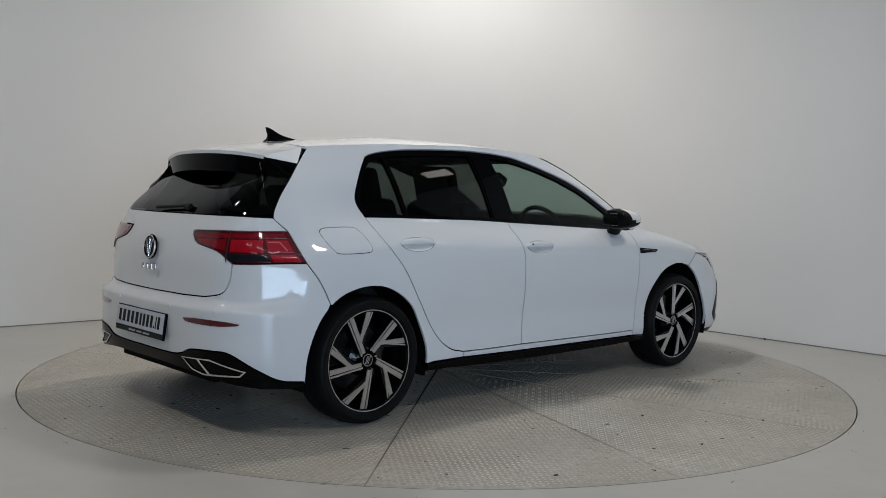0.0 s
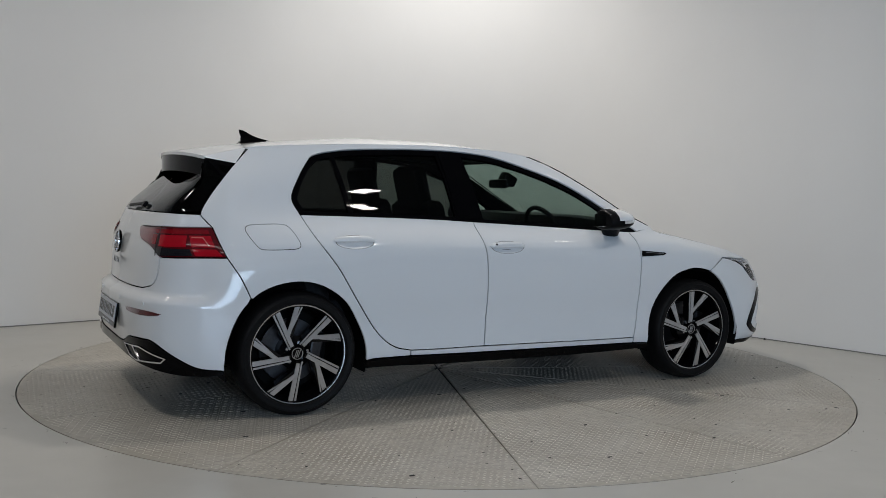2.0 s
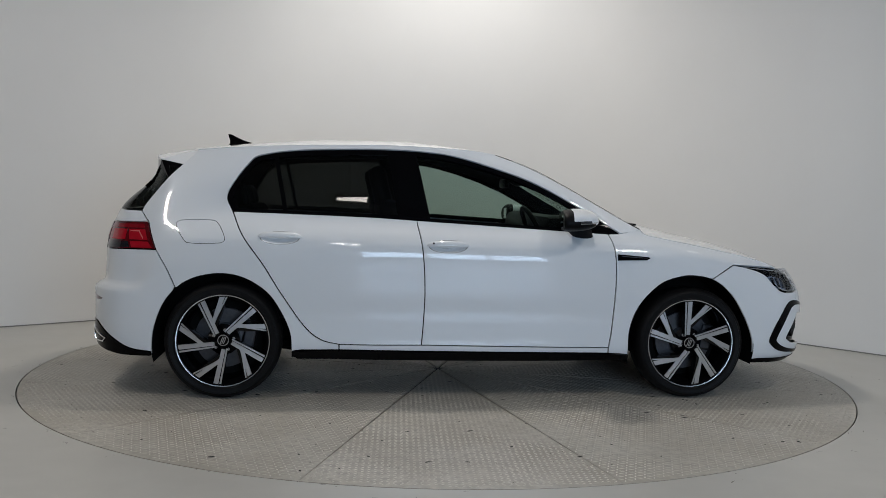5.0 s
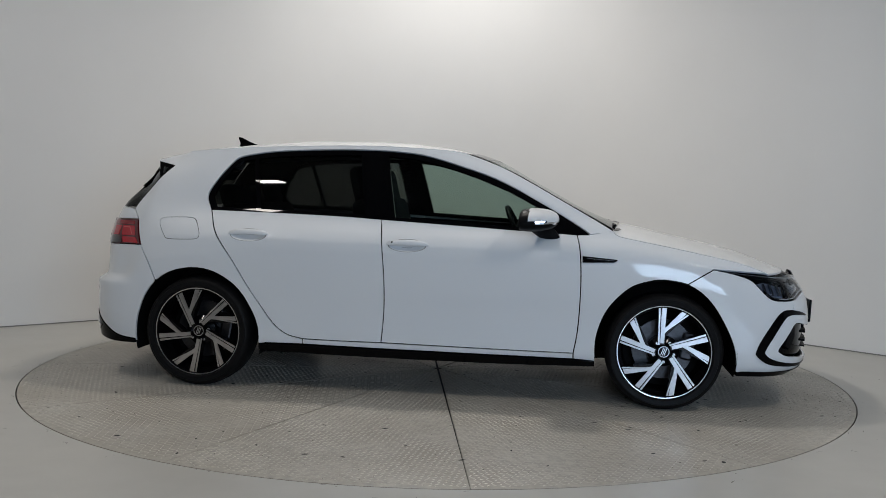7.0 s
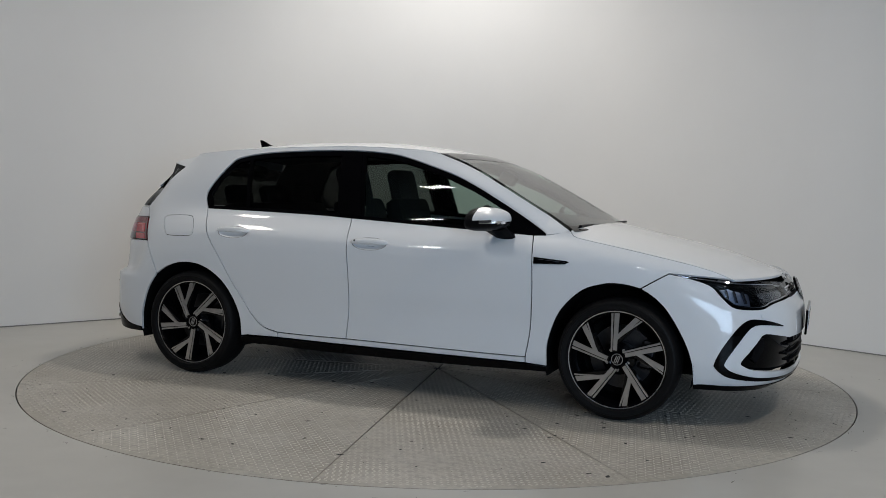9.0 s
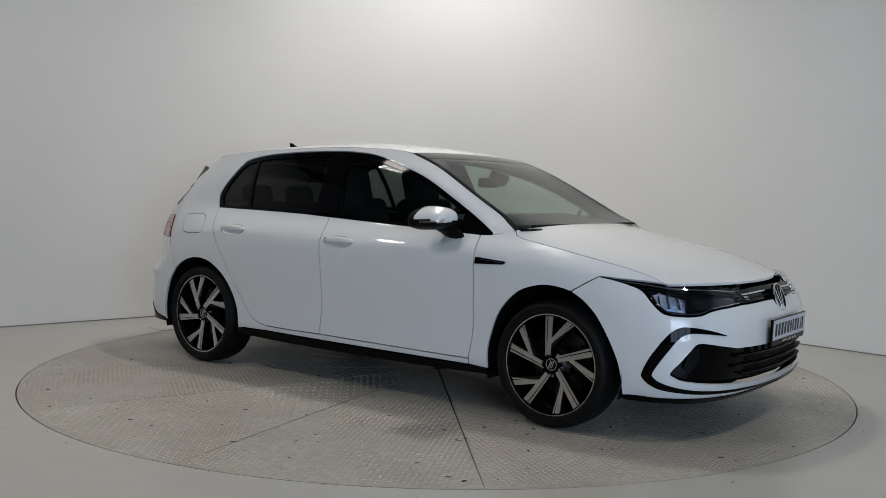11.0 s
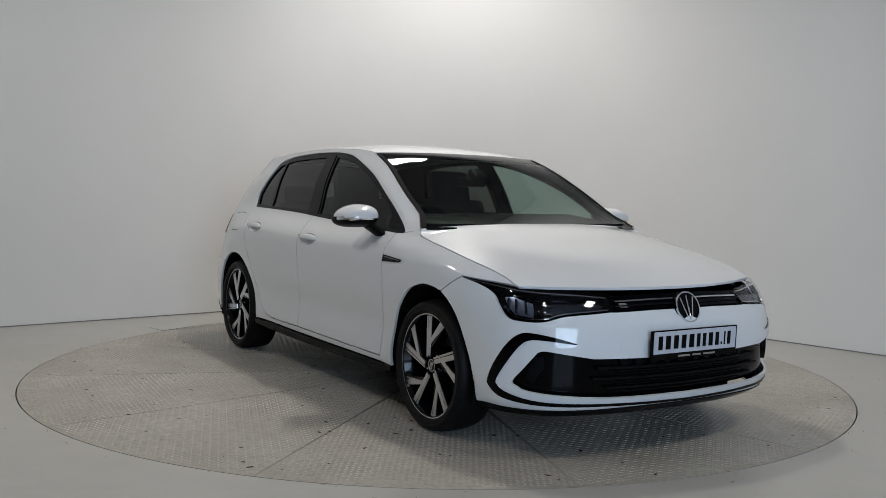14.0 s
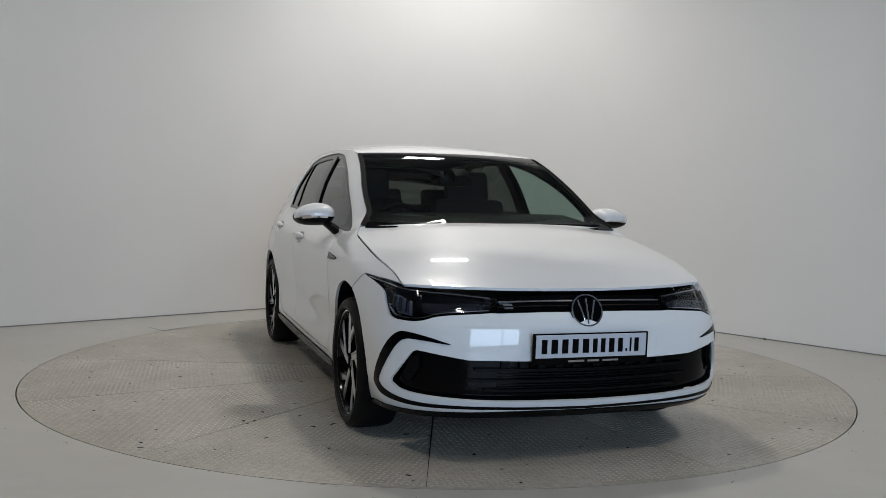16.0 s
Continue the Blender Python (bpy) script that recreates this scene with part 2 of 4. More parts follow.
def floor_marks():
    """A crack that follows the turntable's edge in the floor paint."""
    vs, fs = [], []
    pts = [(-2.34, 1.46), (-2.265, 1.38), (-2.19, 1.30)] + [((2.545 + .026 * k / 12) * math.cos(radians(149.3 - 23 * k / 12)), (2.545 + .026 * k / 12) * math.sin(radians(149.3 - 23 * k / 12))) for k in range(1, 13)]
    p = np.array(pts)
    t = np.gradient(p, axis=0)
    n = np.stack([-t[:, 1], t[:, 0]], 1) / np.linalg.norm(t, axis=1)[:, None]
    for i, (q, m) in enumerate(zip(p, n)):
        w = 0.003 + 0.005 * math.sin(math.pi * min(1, i / 6)) * (i > 1)
        vs += [(*(q + m * w), .0012), (*(q - m * w), .0012)]
        if i:
            fs.append((2 * i - 2, 2 * i - 1, 2 * i + 1, 2 * i))
    tagged(data_part("floor_crack", vs, fs, M_DARK, smooth=False), "dark crack in the painted floor", "floor", kind="structure")
    # scuffs and flaked paint along the turntable's edge
    rng = random.Random(11)
    vs, fs = [], []
    for _ in range(150):
        a, rad = rng.uniform(0, math.tau), 2.53 + 0.35 * rng.random() ** 3
        ln, wd = rng.uniform(.004, .05) * (0.3 if rng.random() < .6 else 1), rng.uniform(.001, .0035)
        turn = a + math.pi / 2 + rng.gauss(0, .25)
        dx, dy = math.cos(turn), math.sin(turn)
        cx, cy = rad * math.cos(a), rad * math.sin(a)
        b = len(vs)
        for f, w in ((-.5, .2), (-.2, 1), (.25, .7), (.5, .1)):
            vs += [(cx + dx * ln * f - dy * wd * w, cy + dy * ln * f + dx * wd * w, .0011), (cx + dx * ln * f + dy * wd * w, cy + dy * ln * f - dx * wd * w, .0011)]
        fs += [(b + 2 * i, b + 2 * i + 1, b + 2 * i + 3, b + 2 * i + 2) for i in range(3)]
    tagged(data_part("floor_scuffs", vs, fs, M_SCUFF, smooth=False), "dark scuffs and flaked paint round the turntable", "floor", kind="stuff")
    # a chip lying at the foot of the wall
    bm = bmesh.new()
    bmesh.ops.create_icosphere(bm, subdivisions=1, radius=.011, matrix=pose(2.68, 1.56, .008) @ Matrix.Diagonal((1, .7, .8, 1)))
    tagged(part("pebble", bm, M_DARK), "small dark chip on the floor by the wall", "debris")


floor_marks()

# ---- the turntable ----
RADIUS = 2.515
JOINT = -18.8


def turntable():
    ob = empty("turntable", "round grey steel turntable of twelve worn tread plates", "turntable")
    bm = bmesh.new()
    tube(bm, RADIUS - 0.004, 0.08, pose(0, 0, -0.05), 160)
    part("deck", bm, M_DARK, ob, "dark steel deck under the plates")
    n = 16
    for k in range(12):
        a0, a1 = radians(JOINT + 30 * k), radians(JOINT + 30 * k + 30)
        mid = (a0 + a1) / 2
        gap = 0.0011
        ring = [(0.03 * math.cos(mid), 0.03 * math.sin(mid))]
        for i in range(n + 1):
            a = a0 + (a1 - a0) * i / n
            shift = gap / RADIUS * (1 if i == 0 else -1 if i == n else 0)
            ring.append((RADIUS * math.cos(a + shift), RADIUS * math.sin(a + shift)))
        vs = [(x, y, 0.0) for x, y in ring] + [(x, y, -0.008) for x, y in ring]
        m = len(ring)
        fs = [tuple(range(m))] + [(i, i + m, (i + 1) % m + m, (i + 1) % m) for i in range(m)]
        data_part("tread_plate", vs, fs, M_PLATE, ob, smooth=False)
    # raised lozenges in herringbone rows, one direction per plate
    rng = np.random.default_rng(4)
    vs, fs = [], []
    p = 0.027
    for k in range(12):
        mid = radians(JOINT + 30 * k + 15)
        e, f = np.array([math.cos(mid), math.sin(mid)]), np.array([-math.sin(mid), math.cos(mid)])
        for i in range(3, int(2.55 / p)):
            for j in range(-28, 29):
                c = e * i * p + f * j * p
                rr = math.hypot(*c)
                if rr > RADIUS - 0.03 or abs(math.atan2(float(c @ f), float(c @ e))) > radians(15) - 0.012 / max(rr, 0.05):
                    continue
                t = mid + radians(45 if (i + j) % 2 else -45)
                d, s = np.array([math.cos(t), math.sin(t)]), np.array([-math.sin(t), math.cos(t)])
                b = len(vs)
                h = 0.0022 * (0.6 + 0.5 * rng.random())
                for q, z in ((c - d * 0.0125, 0.0002), (c + s * 0.0042, 0.0002), (c + d * 0.0125, 0.0002), (c - s * 0.0042, 0.0002), (c - d * 0.006, h), (c + d * 0.006, h)):
                    vs.append((q[0], q[1], z))
                fs += [(b, b + 4, b + 1), (b + 1, b + 4, b + 5, b + 2), (b, b + 3, b + 4), (b + 3, b + 2, b + 5, b + 4)]
    fs = [g[::-1] for g in fs]
    tagged(data_part("tread_pattern", vs, fs, M_TREAD, ob, smooth=False), "raised worn lozenge tread", kind="stuff")
    # dark crumbs and rubber marks lying on the plates
    vs, fs = [], []
    for _ in range(1500):
        a, r0 = rng.random() * math.tau, RADIUS * math.sqrt(rng.random()) * 0.97
        c, s = np.array([r0 * math.cos(a), r0 * math.sin(a)]), 0.0010 + 0.011 * rng.random() ** 10
        b = len(vs)
        t = rng.random() * 6.3
        for i in range(6):
            q = c + s * np.array([math.cos(t) * math.cos(i) * 1.9 - math.sin(t) * math.sin(i), math.sin(t) * math.cos(i) * 1.9 + math.cos(t) * math.sin(i)]) * (0.6 + 0.5 * rng.random())
            vs.append((q[0], q[1], 0.0016))
        vs.append((c[0], c[1], 0.0035))
        fs += [(b + i, b + (i + 1) % 6, b + 6) for i in range(6)]
    tagged(data_part("dirt", vs, fs, M_DARK, ob, smooth=False), "dark crumbs of dirt", kind="stuff")
    return ob


TURNTABLE = turntable()

# ---- the car's skin: one smooth surface over (u, z); u runs from the nose round the right side to the tail ----
OUT_X = [2.19, 2.178, 2.14, 2.07, 1.98, 1.82, 1.60, 1.318, 0.8, 0.0, -0.8, -1.318, -1.65, -1.85, -1.98, -2.06, -2.09, -2.10]
OUT_Y = [0.0, 0.25, 0.49, 0.665, 0.765, 0.840, 0.858, 0.872, 0.873, 0.878, 0.879, 0.880, 0.866, 0.828, 0.735, 0.55, 0.3, 0.0]
_ch = np.concatenate([[0], np.cumsum(np.hypot(np.diff(OUT_X), np.diff(OUT_Y)))])
_fx, _fy = monotone(_ch, OUT_X), monotone(_ch, OUT_Y)
_s = np.linspace(0, _ch[-1], 1200)
_x, _y = _fx(_s), _fy(_s)
for _ in range(40):
    _x[1:-1], _y[1:-1] = (_x[:-2] + 2 * _x[1:-1] + _x[2:]) / 4, (_y[:-2] + 2 * _y[1:-1] + _y[2:]) / 4
_u = np.concatenate([[0], np.cumsum(np.hypot(np.diff(_x), np.diff(_y)))])
UEND = float(_u[-1])
_tx, _ty = np.gradient(_x, _u), np.gradient(_y, _u)
_nx, _ny = _ty / np.hypot(_tx, _ty), -_tx / np.hypot(_tx, _ty)


def U(x):
    return float(np.interp(-x, -_x, _u))


def UF(y):
    k = _x > 1.5
    return float(np.interp(y, _y[k], _u[k]))


def UR(y):
    k = _x < -1.5
    return float(np.interp(y, _y[k][::-1], _u[k][::-1]))


STATIONS = [
    (0.0, [.19, .24, .34, .48, .58, .66, .735, .90, 1.0], [.10, .025, .0, .0, .006, .045, .10, .30, .45]),
    (UF(.49), [.19, .24, .34, .48, .58, .66, .735, .90, 1.0], [.10, .025, .0, .0, .01, .045, .10, .30, .45]),
    (U(1.85), [.20, .25, .34, .48, .60, .69, .76, .90, 1.0], [.05, .015, .0, .002, .02, .045, .085, .25, .38]),
    (U(1.6), [.22, .28, .38, .50, .64, .76, .85, .95, 1.05], [.015, .01, .004, .0, .0, .026, .115, .25, .36]),
    (U(1.318), [.22, .28, .40, .55, .70, .82, .905, 1.0, 1.1], [.02, .015, .01, .0, .0, .02, .13, .25, .35]),
    (U(1.0), [.22, .30, .45, .60, .75, .86, .955, 1.2, 1.42], [.030, .014, .020, .006, .0, .03, .125, .20, .31]),
    (U(0.0), [.22, .30, .45, .60, .78, .87, .97, 1.2, 1.42], [.030, .014, .022, .008, .0, .026, .112, .198, .315]),
    (U(-0.8), [.22, .30, .45, .60, .79, .88, 1.00, 1.2, 1.42], [.030, .014, .022, .008, .0, .026, .122, .20, .32]),
    (U(-1.318), [.22, .30, .45, .58, .74, .88, 1.02, 1.2, 1.385], [.03, .022, .01, .0, .0, .034, .135, .212, .318]),
    (U(-1.65), [.22, .28, .42, .55, .70, .85, 1.02, 1.2, 1.345], [.012, .008, .003, .0, .008, .045, .130, .232, .355]),
    (U(-1.85), [.24, .30, .42, .580, .622, .80, 1.02, 1.2, 1.33], [.02, .01, .0, .0, .048, .072, .160, .315, .45]),
    (UR(.55), [.25, .30, .42, .592, .618, .80, 1.02, 1.2, 1.33], [.014, .006, .0, .0, .050, .062, .135, .325, .47]),
    (UEND, [.25, .30, .42, .592, .615, .80, 1.02, 1.2, 1.33], [.034, .020, .010, .0, .050, .056, .135, .335, .48]),
]
ZLO, ZHI, ZN = 0.12, 1.50, 277
_zg = np.linspace(ZLO, ZHI, ZN)
_ug = np.linspace(0, UEND, 500)
_sz = [monotone([s[0] for s in STATIONS], [s[1][k] for s in STATIONS])(_ug) for k in range(9)]
_sd = [monotone([s[0] for s in STATIONS], [s[2][k] for s in STATIONS])(_ug) for k in range(9)]
INSET = np.array([monotone([_sz[k][i] for k in range(9)], [_sd[k][i] for k in range(9)])(_zg) for i in range(len(_ug))])
for _ in range(3):
    INSET[:, 1:-1] = (INSET[:, :-2] + 2 * INSET[:, 1:-1] + INSET[:, 2:]) / 4
    INSET[1:-1] = (INSET[:-2] + 2 * INSET[1:-1] + INSET[2:]) / 4

# a crisp shoulder line through the door handles, and pillars that turn in towards the windscreen
_xg = np.interp(_ug, _u, _x)
_zc = np.interp(_xg, [-2.0, -1.7, -1.02, -.1, .85, 1.3, 1.6], [.81, .845, .872, .848, .838, .80, .78])
_amp = .0050 * np.clip((1.75 - np.abs(_xg)) / .3, 0, 1)
_dz = _zg[None, :] - _zc[:, None]
INSET -= _amp[:, None] * np.maximum(0, 1 - np.where(_dz > 0, _dz / .035, -_dz / .07))
_zw = np.interp(_xg, [-.2, 0, .29, .45, .61, .77, .89, 1.1], [1.378, 1.35, 1.262, 1.196, 1.112, 1.022, .949, .93])
_turn = np.interp(_xg, [-.1, .25, .55, .9, 1.02, 1.12], [0, .018, .040, .046, .034, 0])
_k = np.clip((_zg[None, :] - _zw[:, None] - .012) / .085, 0, 1)
INSET += _turn[:, None] * _k * _k * (3 - 2 * _k)


def skin(u, z):
    """Points of the skin; u past either end runs on along the left side."""
    u, z = np.atleast_1d(np.asarray(u, float)), np.atleast_1d(np.asarray(z, float))
    left = (u < 0) | (u > UEND)
    v = np.where(u < 0, -u, np.where(u > UEND, 2 * UEND - u, u))
    a = np.clip(v / UEND * (len(_ug) - 1), 0, len(_ug) - 1.001)
    b = np.clip((z - ZLO) / (ZHI - ZLO) * (ZN - 1), 0, ZN - 1.001)
    i, j = a.astype(int), b.astype(int)
    fa, fb = a - i, b - j
    d = (INSET[i, j] * (1 - fa) + INSET[i + 1, j] * fa) * (1 - fb) + (INSET[i, j + 1] * (1 - fa) + INSET[i + 1, j + 1] * fa) * fb
    x, y = np.interp(v, _u, _x) - d * np.interp(v, _u, _nx), np.interp(v, _u, _y) - d * np.interp(v, _u, _ny)
    y = np.maximum(y, 0.0)
    return np.stack([x, np.where(left, y, -y), z], 1)


def skin_normal(u, z):
    u, z = np.atleast_1d(np.asarray(u, float)), np.atleast_1d(np.asarray(z, float))
    e = 0.008
    du, dz = skin(u + e, z) - skin(u - e, z), skin(u, z + e) - skin(u, z - e)
    n = np.cross(dz, du)
    n /= np.linalg.norm(n, axis=1)[:, None] + 1e-12
    return n


# ---- scene continues: car ----
from mathutils.geometry import delaunay_2d_cdt


def dense(poly, step=0.02):
    out = []
    for a, b in zip(poly, poly[1:] + poly[:1]):
        k = max(1, int(math.hypot(b[0] - a[0], b[1] - a[1]) / step))
        out += [(a[0] + (b[0] - a[0]) * i / k, a[1] + (b[1] - a[1]) * i / k) for i in range(k)]
    return out


def clean(poly):
    out = []
    for q in poly:
        if not out or math.hypot(q[0] - out[-1][0], q[1] - out[-1][1]) > 1e-4:
            out.append((float(q[0]), float(q[1])))
    if math.hypot(out[0][0] - out[-1][0], out[0][1] - out[-1][1]) < 1e-4:
        out.pop()
    return out


def area(poly):
    p = np.array(poly)
    q = np.roll(p, -1, 0)
    return 0.5 * float(np.sum(p[:, 0] * q[:, 1] - q[:, 0] * p[:, 1]))


def shrink(poly, d):
    p = np.array(poly)
    if area(poly) < 0:
        p = p[::-1]
    a, b = p - np.roll(p, 1, 0), np.roll(p, -1, 0) - p
    n1, n2 = np.stack([-a[:, 1], a[:, 0]], 1), np.stack([-b[:, 1], b[:, 0]], 1)
    n1, n2 = n1 / np.linalg.norm(n1, axis=1)[:, None], n2 / np.linalg.norm(n2, axis=1)[:, None]
    m = n1 + n2
    m = m / np.maximum(np.sum(m * n1, 1), 0.5)[:, None]
    return [tuple(q) for q in p + m * d]


def inside(poly, pts):
    p, q = np.array(poly), np.asarray(pts)
    r = np.roll(p, -1, 0)
    res = np.zeros(len(q), bool)
    for a, b in zip(p, r):
        if a[1] == b[1]:
            continue
        c = ((a[1] > q[:, 1]) != (b[1] > q[:, 1])) & (q[:, 0] < (b[0] - a[0]) * (q[:, 1] - a[1]) / (b[1] - a[1]) + a[0])
        res ^= c
    return res


def panel(name, poly, mat, parent, label="", off=0.0, rim=0.014, gap=0.0032, holes=(), step=0.03, surface=None, crown=0.0):
    """A piece of skin: a closed line in (u, z), filled, laid on the car's surface, with folded edges.
    off: how far it is sunk; a negative one stands proud."""
    surf, norm = surface or (skin, skin_normal)
    poly = shrink(clean(poly), gap) if gap else clean(poly)
    loops = [dense(poly, step * 0.7)] + [dense(clean(h), step * 0.7) for h in holes]
    pts, edges = [], []
    for lp in loops:
        b = len(pts)
        pts += lp
        edges += [(b + i, b + (i + 1) % len(lp)) for i in range(len(lp))]
    nb = len(pts)
    arr = np.array(loops[0])
    gx, gy = np.meshgrid(np.arange(arr[:, 0].min(), arr[:, 0].max(), step), np.arange(arr[:, 1].min(), arr[:, 1].max(), step))
    grid = np.stack([gx.ravel(), gy.ravel()], 1)
    ok = inside(loops[0], grid)
    for h in loops[1:]:
        ok &= ~inside(h, grid)
    grid = grid[ok]
    if len(grid):
        allb = np.array(pts)
        dist = np.min(np.hypot(grid[:, None, 0] - allb[None, :, 0], grid[:, None, 1] - allb[None, :, 1]), 1)
        grid = grid[dist > step * 0.45]
    pts = pts + [tuple(g) for g in grid]
    vo, eo, fo, *_ = delaunay_2d_cdt([Vector(q) for q in pts], edges, [], 0, 1e-6)
    P = np.array([(v.x, v.y) for v in vo])
    T = np.array([tuple(f) for f in fo])
    cen = P[T].mean(1)
    ok = inside(loops[0], cen)
    for h in loops[1:]:
        ok &= ~inside(h, cen)
    T = T[ok]
    X, N = surf(P[:, 0], P[:, 1]), norm(P[:, 0], P[:, 1])
    lift = np.full(len(P), -off)
    X = X + N * lift[:, None]
    a, b, c = X[T[:, 0]], X[T[:, 1]], X[T[:, 2]]
    flip = np.sum(np.cross(b - a, c - a) * N[T[:, 0]], 1) < 0
    T[flip] = T[flip][:, ::-1]
    verts, faces, norms = list(X), [tuple(t) for t in T], list(N)
    if rim:
        count = {}
        for t in faces:
            for i in range(3):
                count[(t[i], t[(i + 1) % 3])] = 1
        for (i, j) in [k for k in count if (k[1], k[0]) not in count]:
            base = len(verts)
            side = np.cross(X[j] - X[i], N[i])
            side = side / (np.linalg.norm(side) + 1e-12)
            verts += [X[i], X[j], X[j] - N[j] * rim, X[i] - N[i] * rim]
            norms += [side] * 4
            faces.append((base + 1, base, base + 3, base + 2))
    return data_part(name, verts, faces, mat, parent, label, True, norms)


def side_line(pts, n=5, sharp=False):
    q = [(U(x), z) for x, z in pts]
    return q if sharp else spline(q, n)


def other(poly):
    """The same line on the left side."""
    return [(-u, z) for u, z in poly]


def about_nose(half):
    return list(half) + [(-u, z) for u, z in reversed(half)]


def about_tail(half):
    return list(half) + [(2 * UEND - u, z) for u, z in reversed(half)]


CAR = empty("car", "white five-door hatchback with black trim and dark windows on the turntable", "car")


def UX(x, z):
    """The u at which the skin at height z really lies at x."""
    u = U(x)
    for _ in range(8):
        u += 0.8 * (float(skin([u], [z])[0][0]) - x)
    return u


# lines of the side, in (x, z)
BELT = side_line([(-1.282, 1.019), (-.86, 1.011), (-.5, 1.001), (-.265, .989), (.1, .971), (.45, .953), (.835, .934)])
GAP_A = side_line([(.835, .934), (.852, .86), (.861, .74), (.862, .60), (.853, .42), (.833, .290)])
GAP_B = side_line([(-.268, .989), (-.243, .86), (-.227, .70), (-.222, .55), (-.228, .40), (-.236, .300)])
GAP_C = side_line([(-1.282, 1.019), (-1.222, .895), (-1.108, .739), (-1.008, .580), (-.885, .405), (-.79, .328), (-.69, .302)])
DOOR_LOW = side_line([(-.69, .302), (-.48, .299), (-.236, .300)])
DOOR_LOW_F = side_line([(-.236, .300), (.2, .295), (.55, .291), (.833, .290)])
R_ARCH = side_line([(-.949, .262), (-.958, .36), (-1.003, .468), (-1.085, .587), (-1.22, .668), (-1.366, .684), (-1.515, .640), (-1.622, .537), (-1.683, .385), (-1.697, .243)])
F_ARCH = side_line([(.951, .250), (.955, .39), (1.012, .54), (1.12, .655), (1.225, .698), (1.318, .708), (1.44, .683), (1.55, .600), (1.64, .460), (1.688, .34), (1.700, .222)])
WIN_TOP = side_line([(-1.282, 1.019), (-1.316, 1.10), (-1.276, 1.19), (-1.205, 1.290), (-1.146, 1.335), (-.95, 1.368), (-.65, 1.384), (-.4, 1.387), (-.2, 1.378), (-.015, 1.352), (.29, 1.262), (.45, 1.196), (.61, 1.112), (.77, 1.022), (.89, .949), (.900, .936)])
RAIL = side_line([(1.03, .962), (.90, 1.036), (.75, 1.119), (.60, 1.202), (.44, 1.285), (.30, 1.342), (.17, 1.381), (.0, 1.399), (-.4, 1.413), (-.9, 1.401), (-1.2, 1.385), (-1.36, 1.374)]) + [(UX(-1.495, 1.360), 1.360)]
HATCH_SIDE = spline([(UX(x, z), z) for x, z in ((-1.495, 1.360), (-1.618, 1.234), (-1.713, 1.118), (-1.774, 1.024))] + [(U(-1.79), .985), (U(-1.752), .952)], 5)
LAMP_FRONT = side_line([(-1.752, .952), (-1.72, .88), (-1.683, .806)])
SEAM_R = side_line([(-1.683, .806), (-1.62, .71), (-1.571, .610)])
HOOD_SEAM = side_line([(1.03, .962), (1.06, .934), (1.15, .914), (1.4, .869), (1.65, .819), (1.82, .775), (1.90, .750)])
LAMP_TOP = side_line([(1.90, .750), (1.80, .756), (1.68, .764), (1.565, .771)])
SEAM_F = side_line([(1.565, .771), (1.50, .733), (1.43, .690)])


def cut(line, x0, x1):
    """The stretch of a line between two x, in the line's own order."""
    a, b = sorted((U(x0), U(x1)))
    return [q for q in line if a - 1e-6 <= q[0] <= b + 1e-6]


def arch_from(line, x0, x1):
    return cut(line, x0, x1)


FUEL = spline([(U(x), z) for x, z in ((-1.50, .972), (-1.40, .972), (-1.355, .955), (-1.315, .885), (-1.325, .852), (-1.40, .845), (-1.50, .845), (-1.535, .862), (-1.585, .935), (-1.57, .965), (-1.50, .972))], 5)


def cup_line(x, z):
    return [(U(x) + .104 * math.cos(a), z - .011 + .034 * math.sin(a)) for a in np.arange(36) * math.tau / 36]


def body_sides():
    for sgn in (1, -1):
        put = (lambda p: p) if sgn > 0 else other
        door = panel("front_door", put(cut(BELT, -.262, .84) + GAP_A[1:] + DOOR_LOW_F[::-1] + GAP_B[::-1]), M_WHITE, CAR, step=0.02, holes=[put(cup_line(-.098, .861))])
        rear = panel("rear_door", put(cut(BELT, -1.29, -.262) + GAP_B[1:] + DOOR_LOW[::-1] + GAP_C[::-1]), M_WHITE, CAR, step=0.02, holes=[put(cup_line(-1.02, .893))])
        panel("front_wing", put([(U(.835), .934), (U(.90), .936)] + HOOD_SEAM + LAMP_TOP[1:] + SEAM_F[1:] + arch_from(F_ARCH, .94, 1.43)[::-1]
              + side_line([(.90, .254), (.833, .258)], sharp=True) + GAP_A[::-1]), M_WHITE, CAR)
        panel("body_side", put(WIN_TOP + [(U(1.0), .948)] + RAIL + HATCH_SIDE[1:] + LAMP_FRONT[1:] + SEAM_R[1:] + arch_from(R_ARCH, -.9, -1.571)[::-1]
              + side_line([(-.90, .270), (-.69, .272), (-.69, .302)], sharp=True) + GAP_C[::-1][1:]), M_WHITE, CAR, step=0.02, holes=[put(FUEL)])
        panel("fuel_flap", put(FUEL), M_WHITE, CAR, gap=0.0035, rim=0.003)
        # black sheet close behind the flap, standing in for the gap's shade
        panel("fuel_gap_shade", put(FUEL), M_LINER, CAR, gap=-0.006, off=0.006, rim=0)
        panel("sill", put(DOOR_LOW + DOOR_LOW_F[1:] + side_line([(.833, .258), (.2, .262), (-.3, .266), (-.69, .272)])), M_WHITE, CAR)
        panel("side_skirt", put(side_line([(.951, .254), (.833, .258), (.2, .262), (-.3, .266), (-.69, .272), (-.95, .266)]) + side_line([(-.95, .232), (-.5, .216), (.4, .212), (.951, .222)])),
              M_GLOSS, CAR, "gloss black side skirt", off=-0.012, rim=0.05)


body_sides()


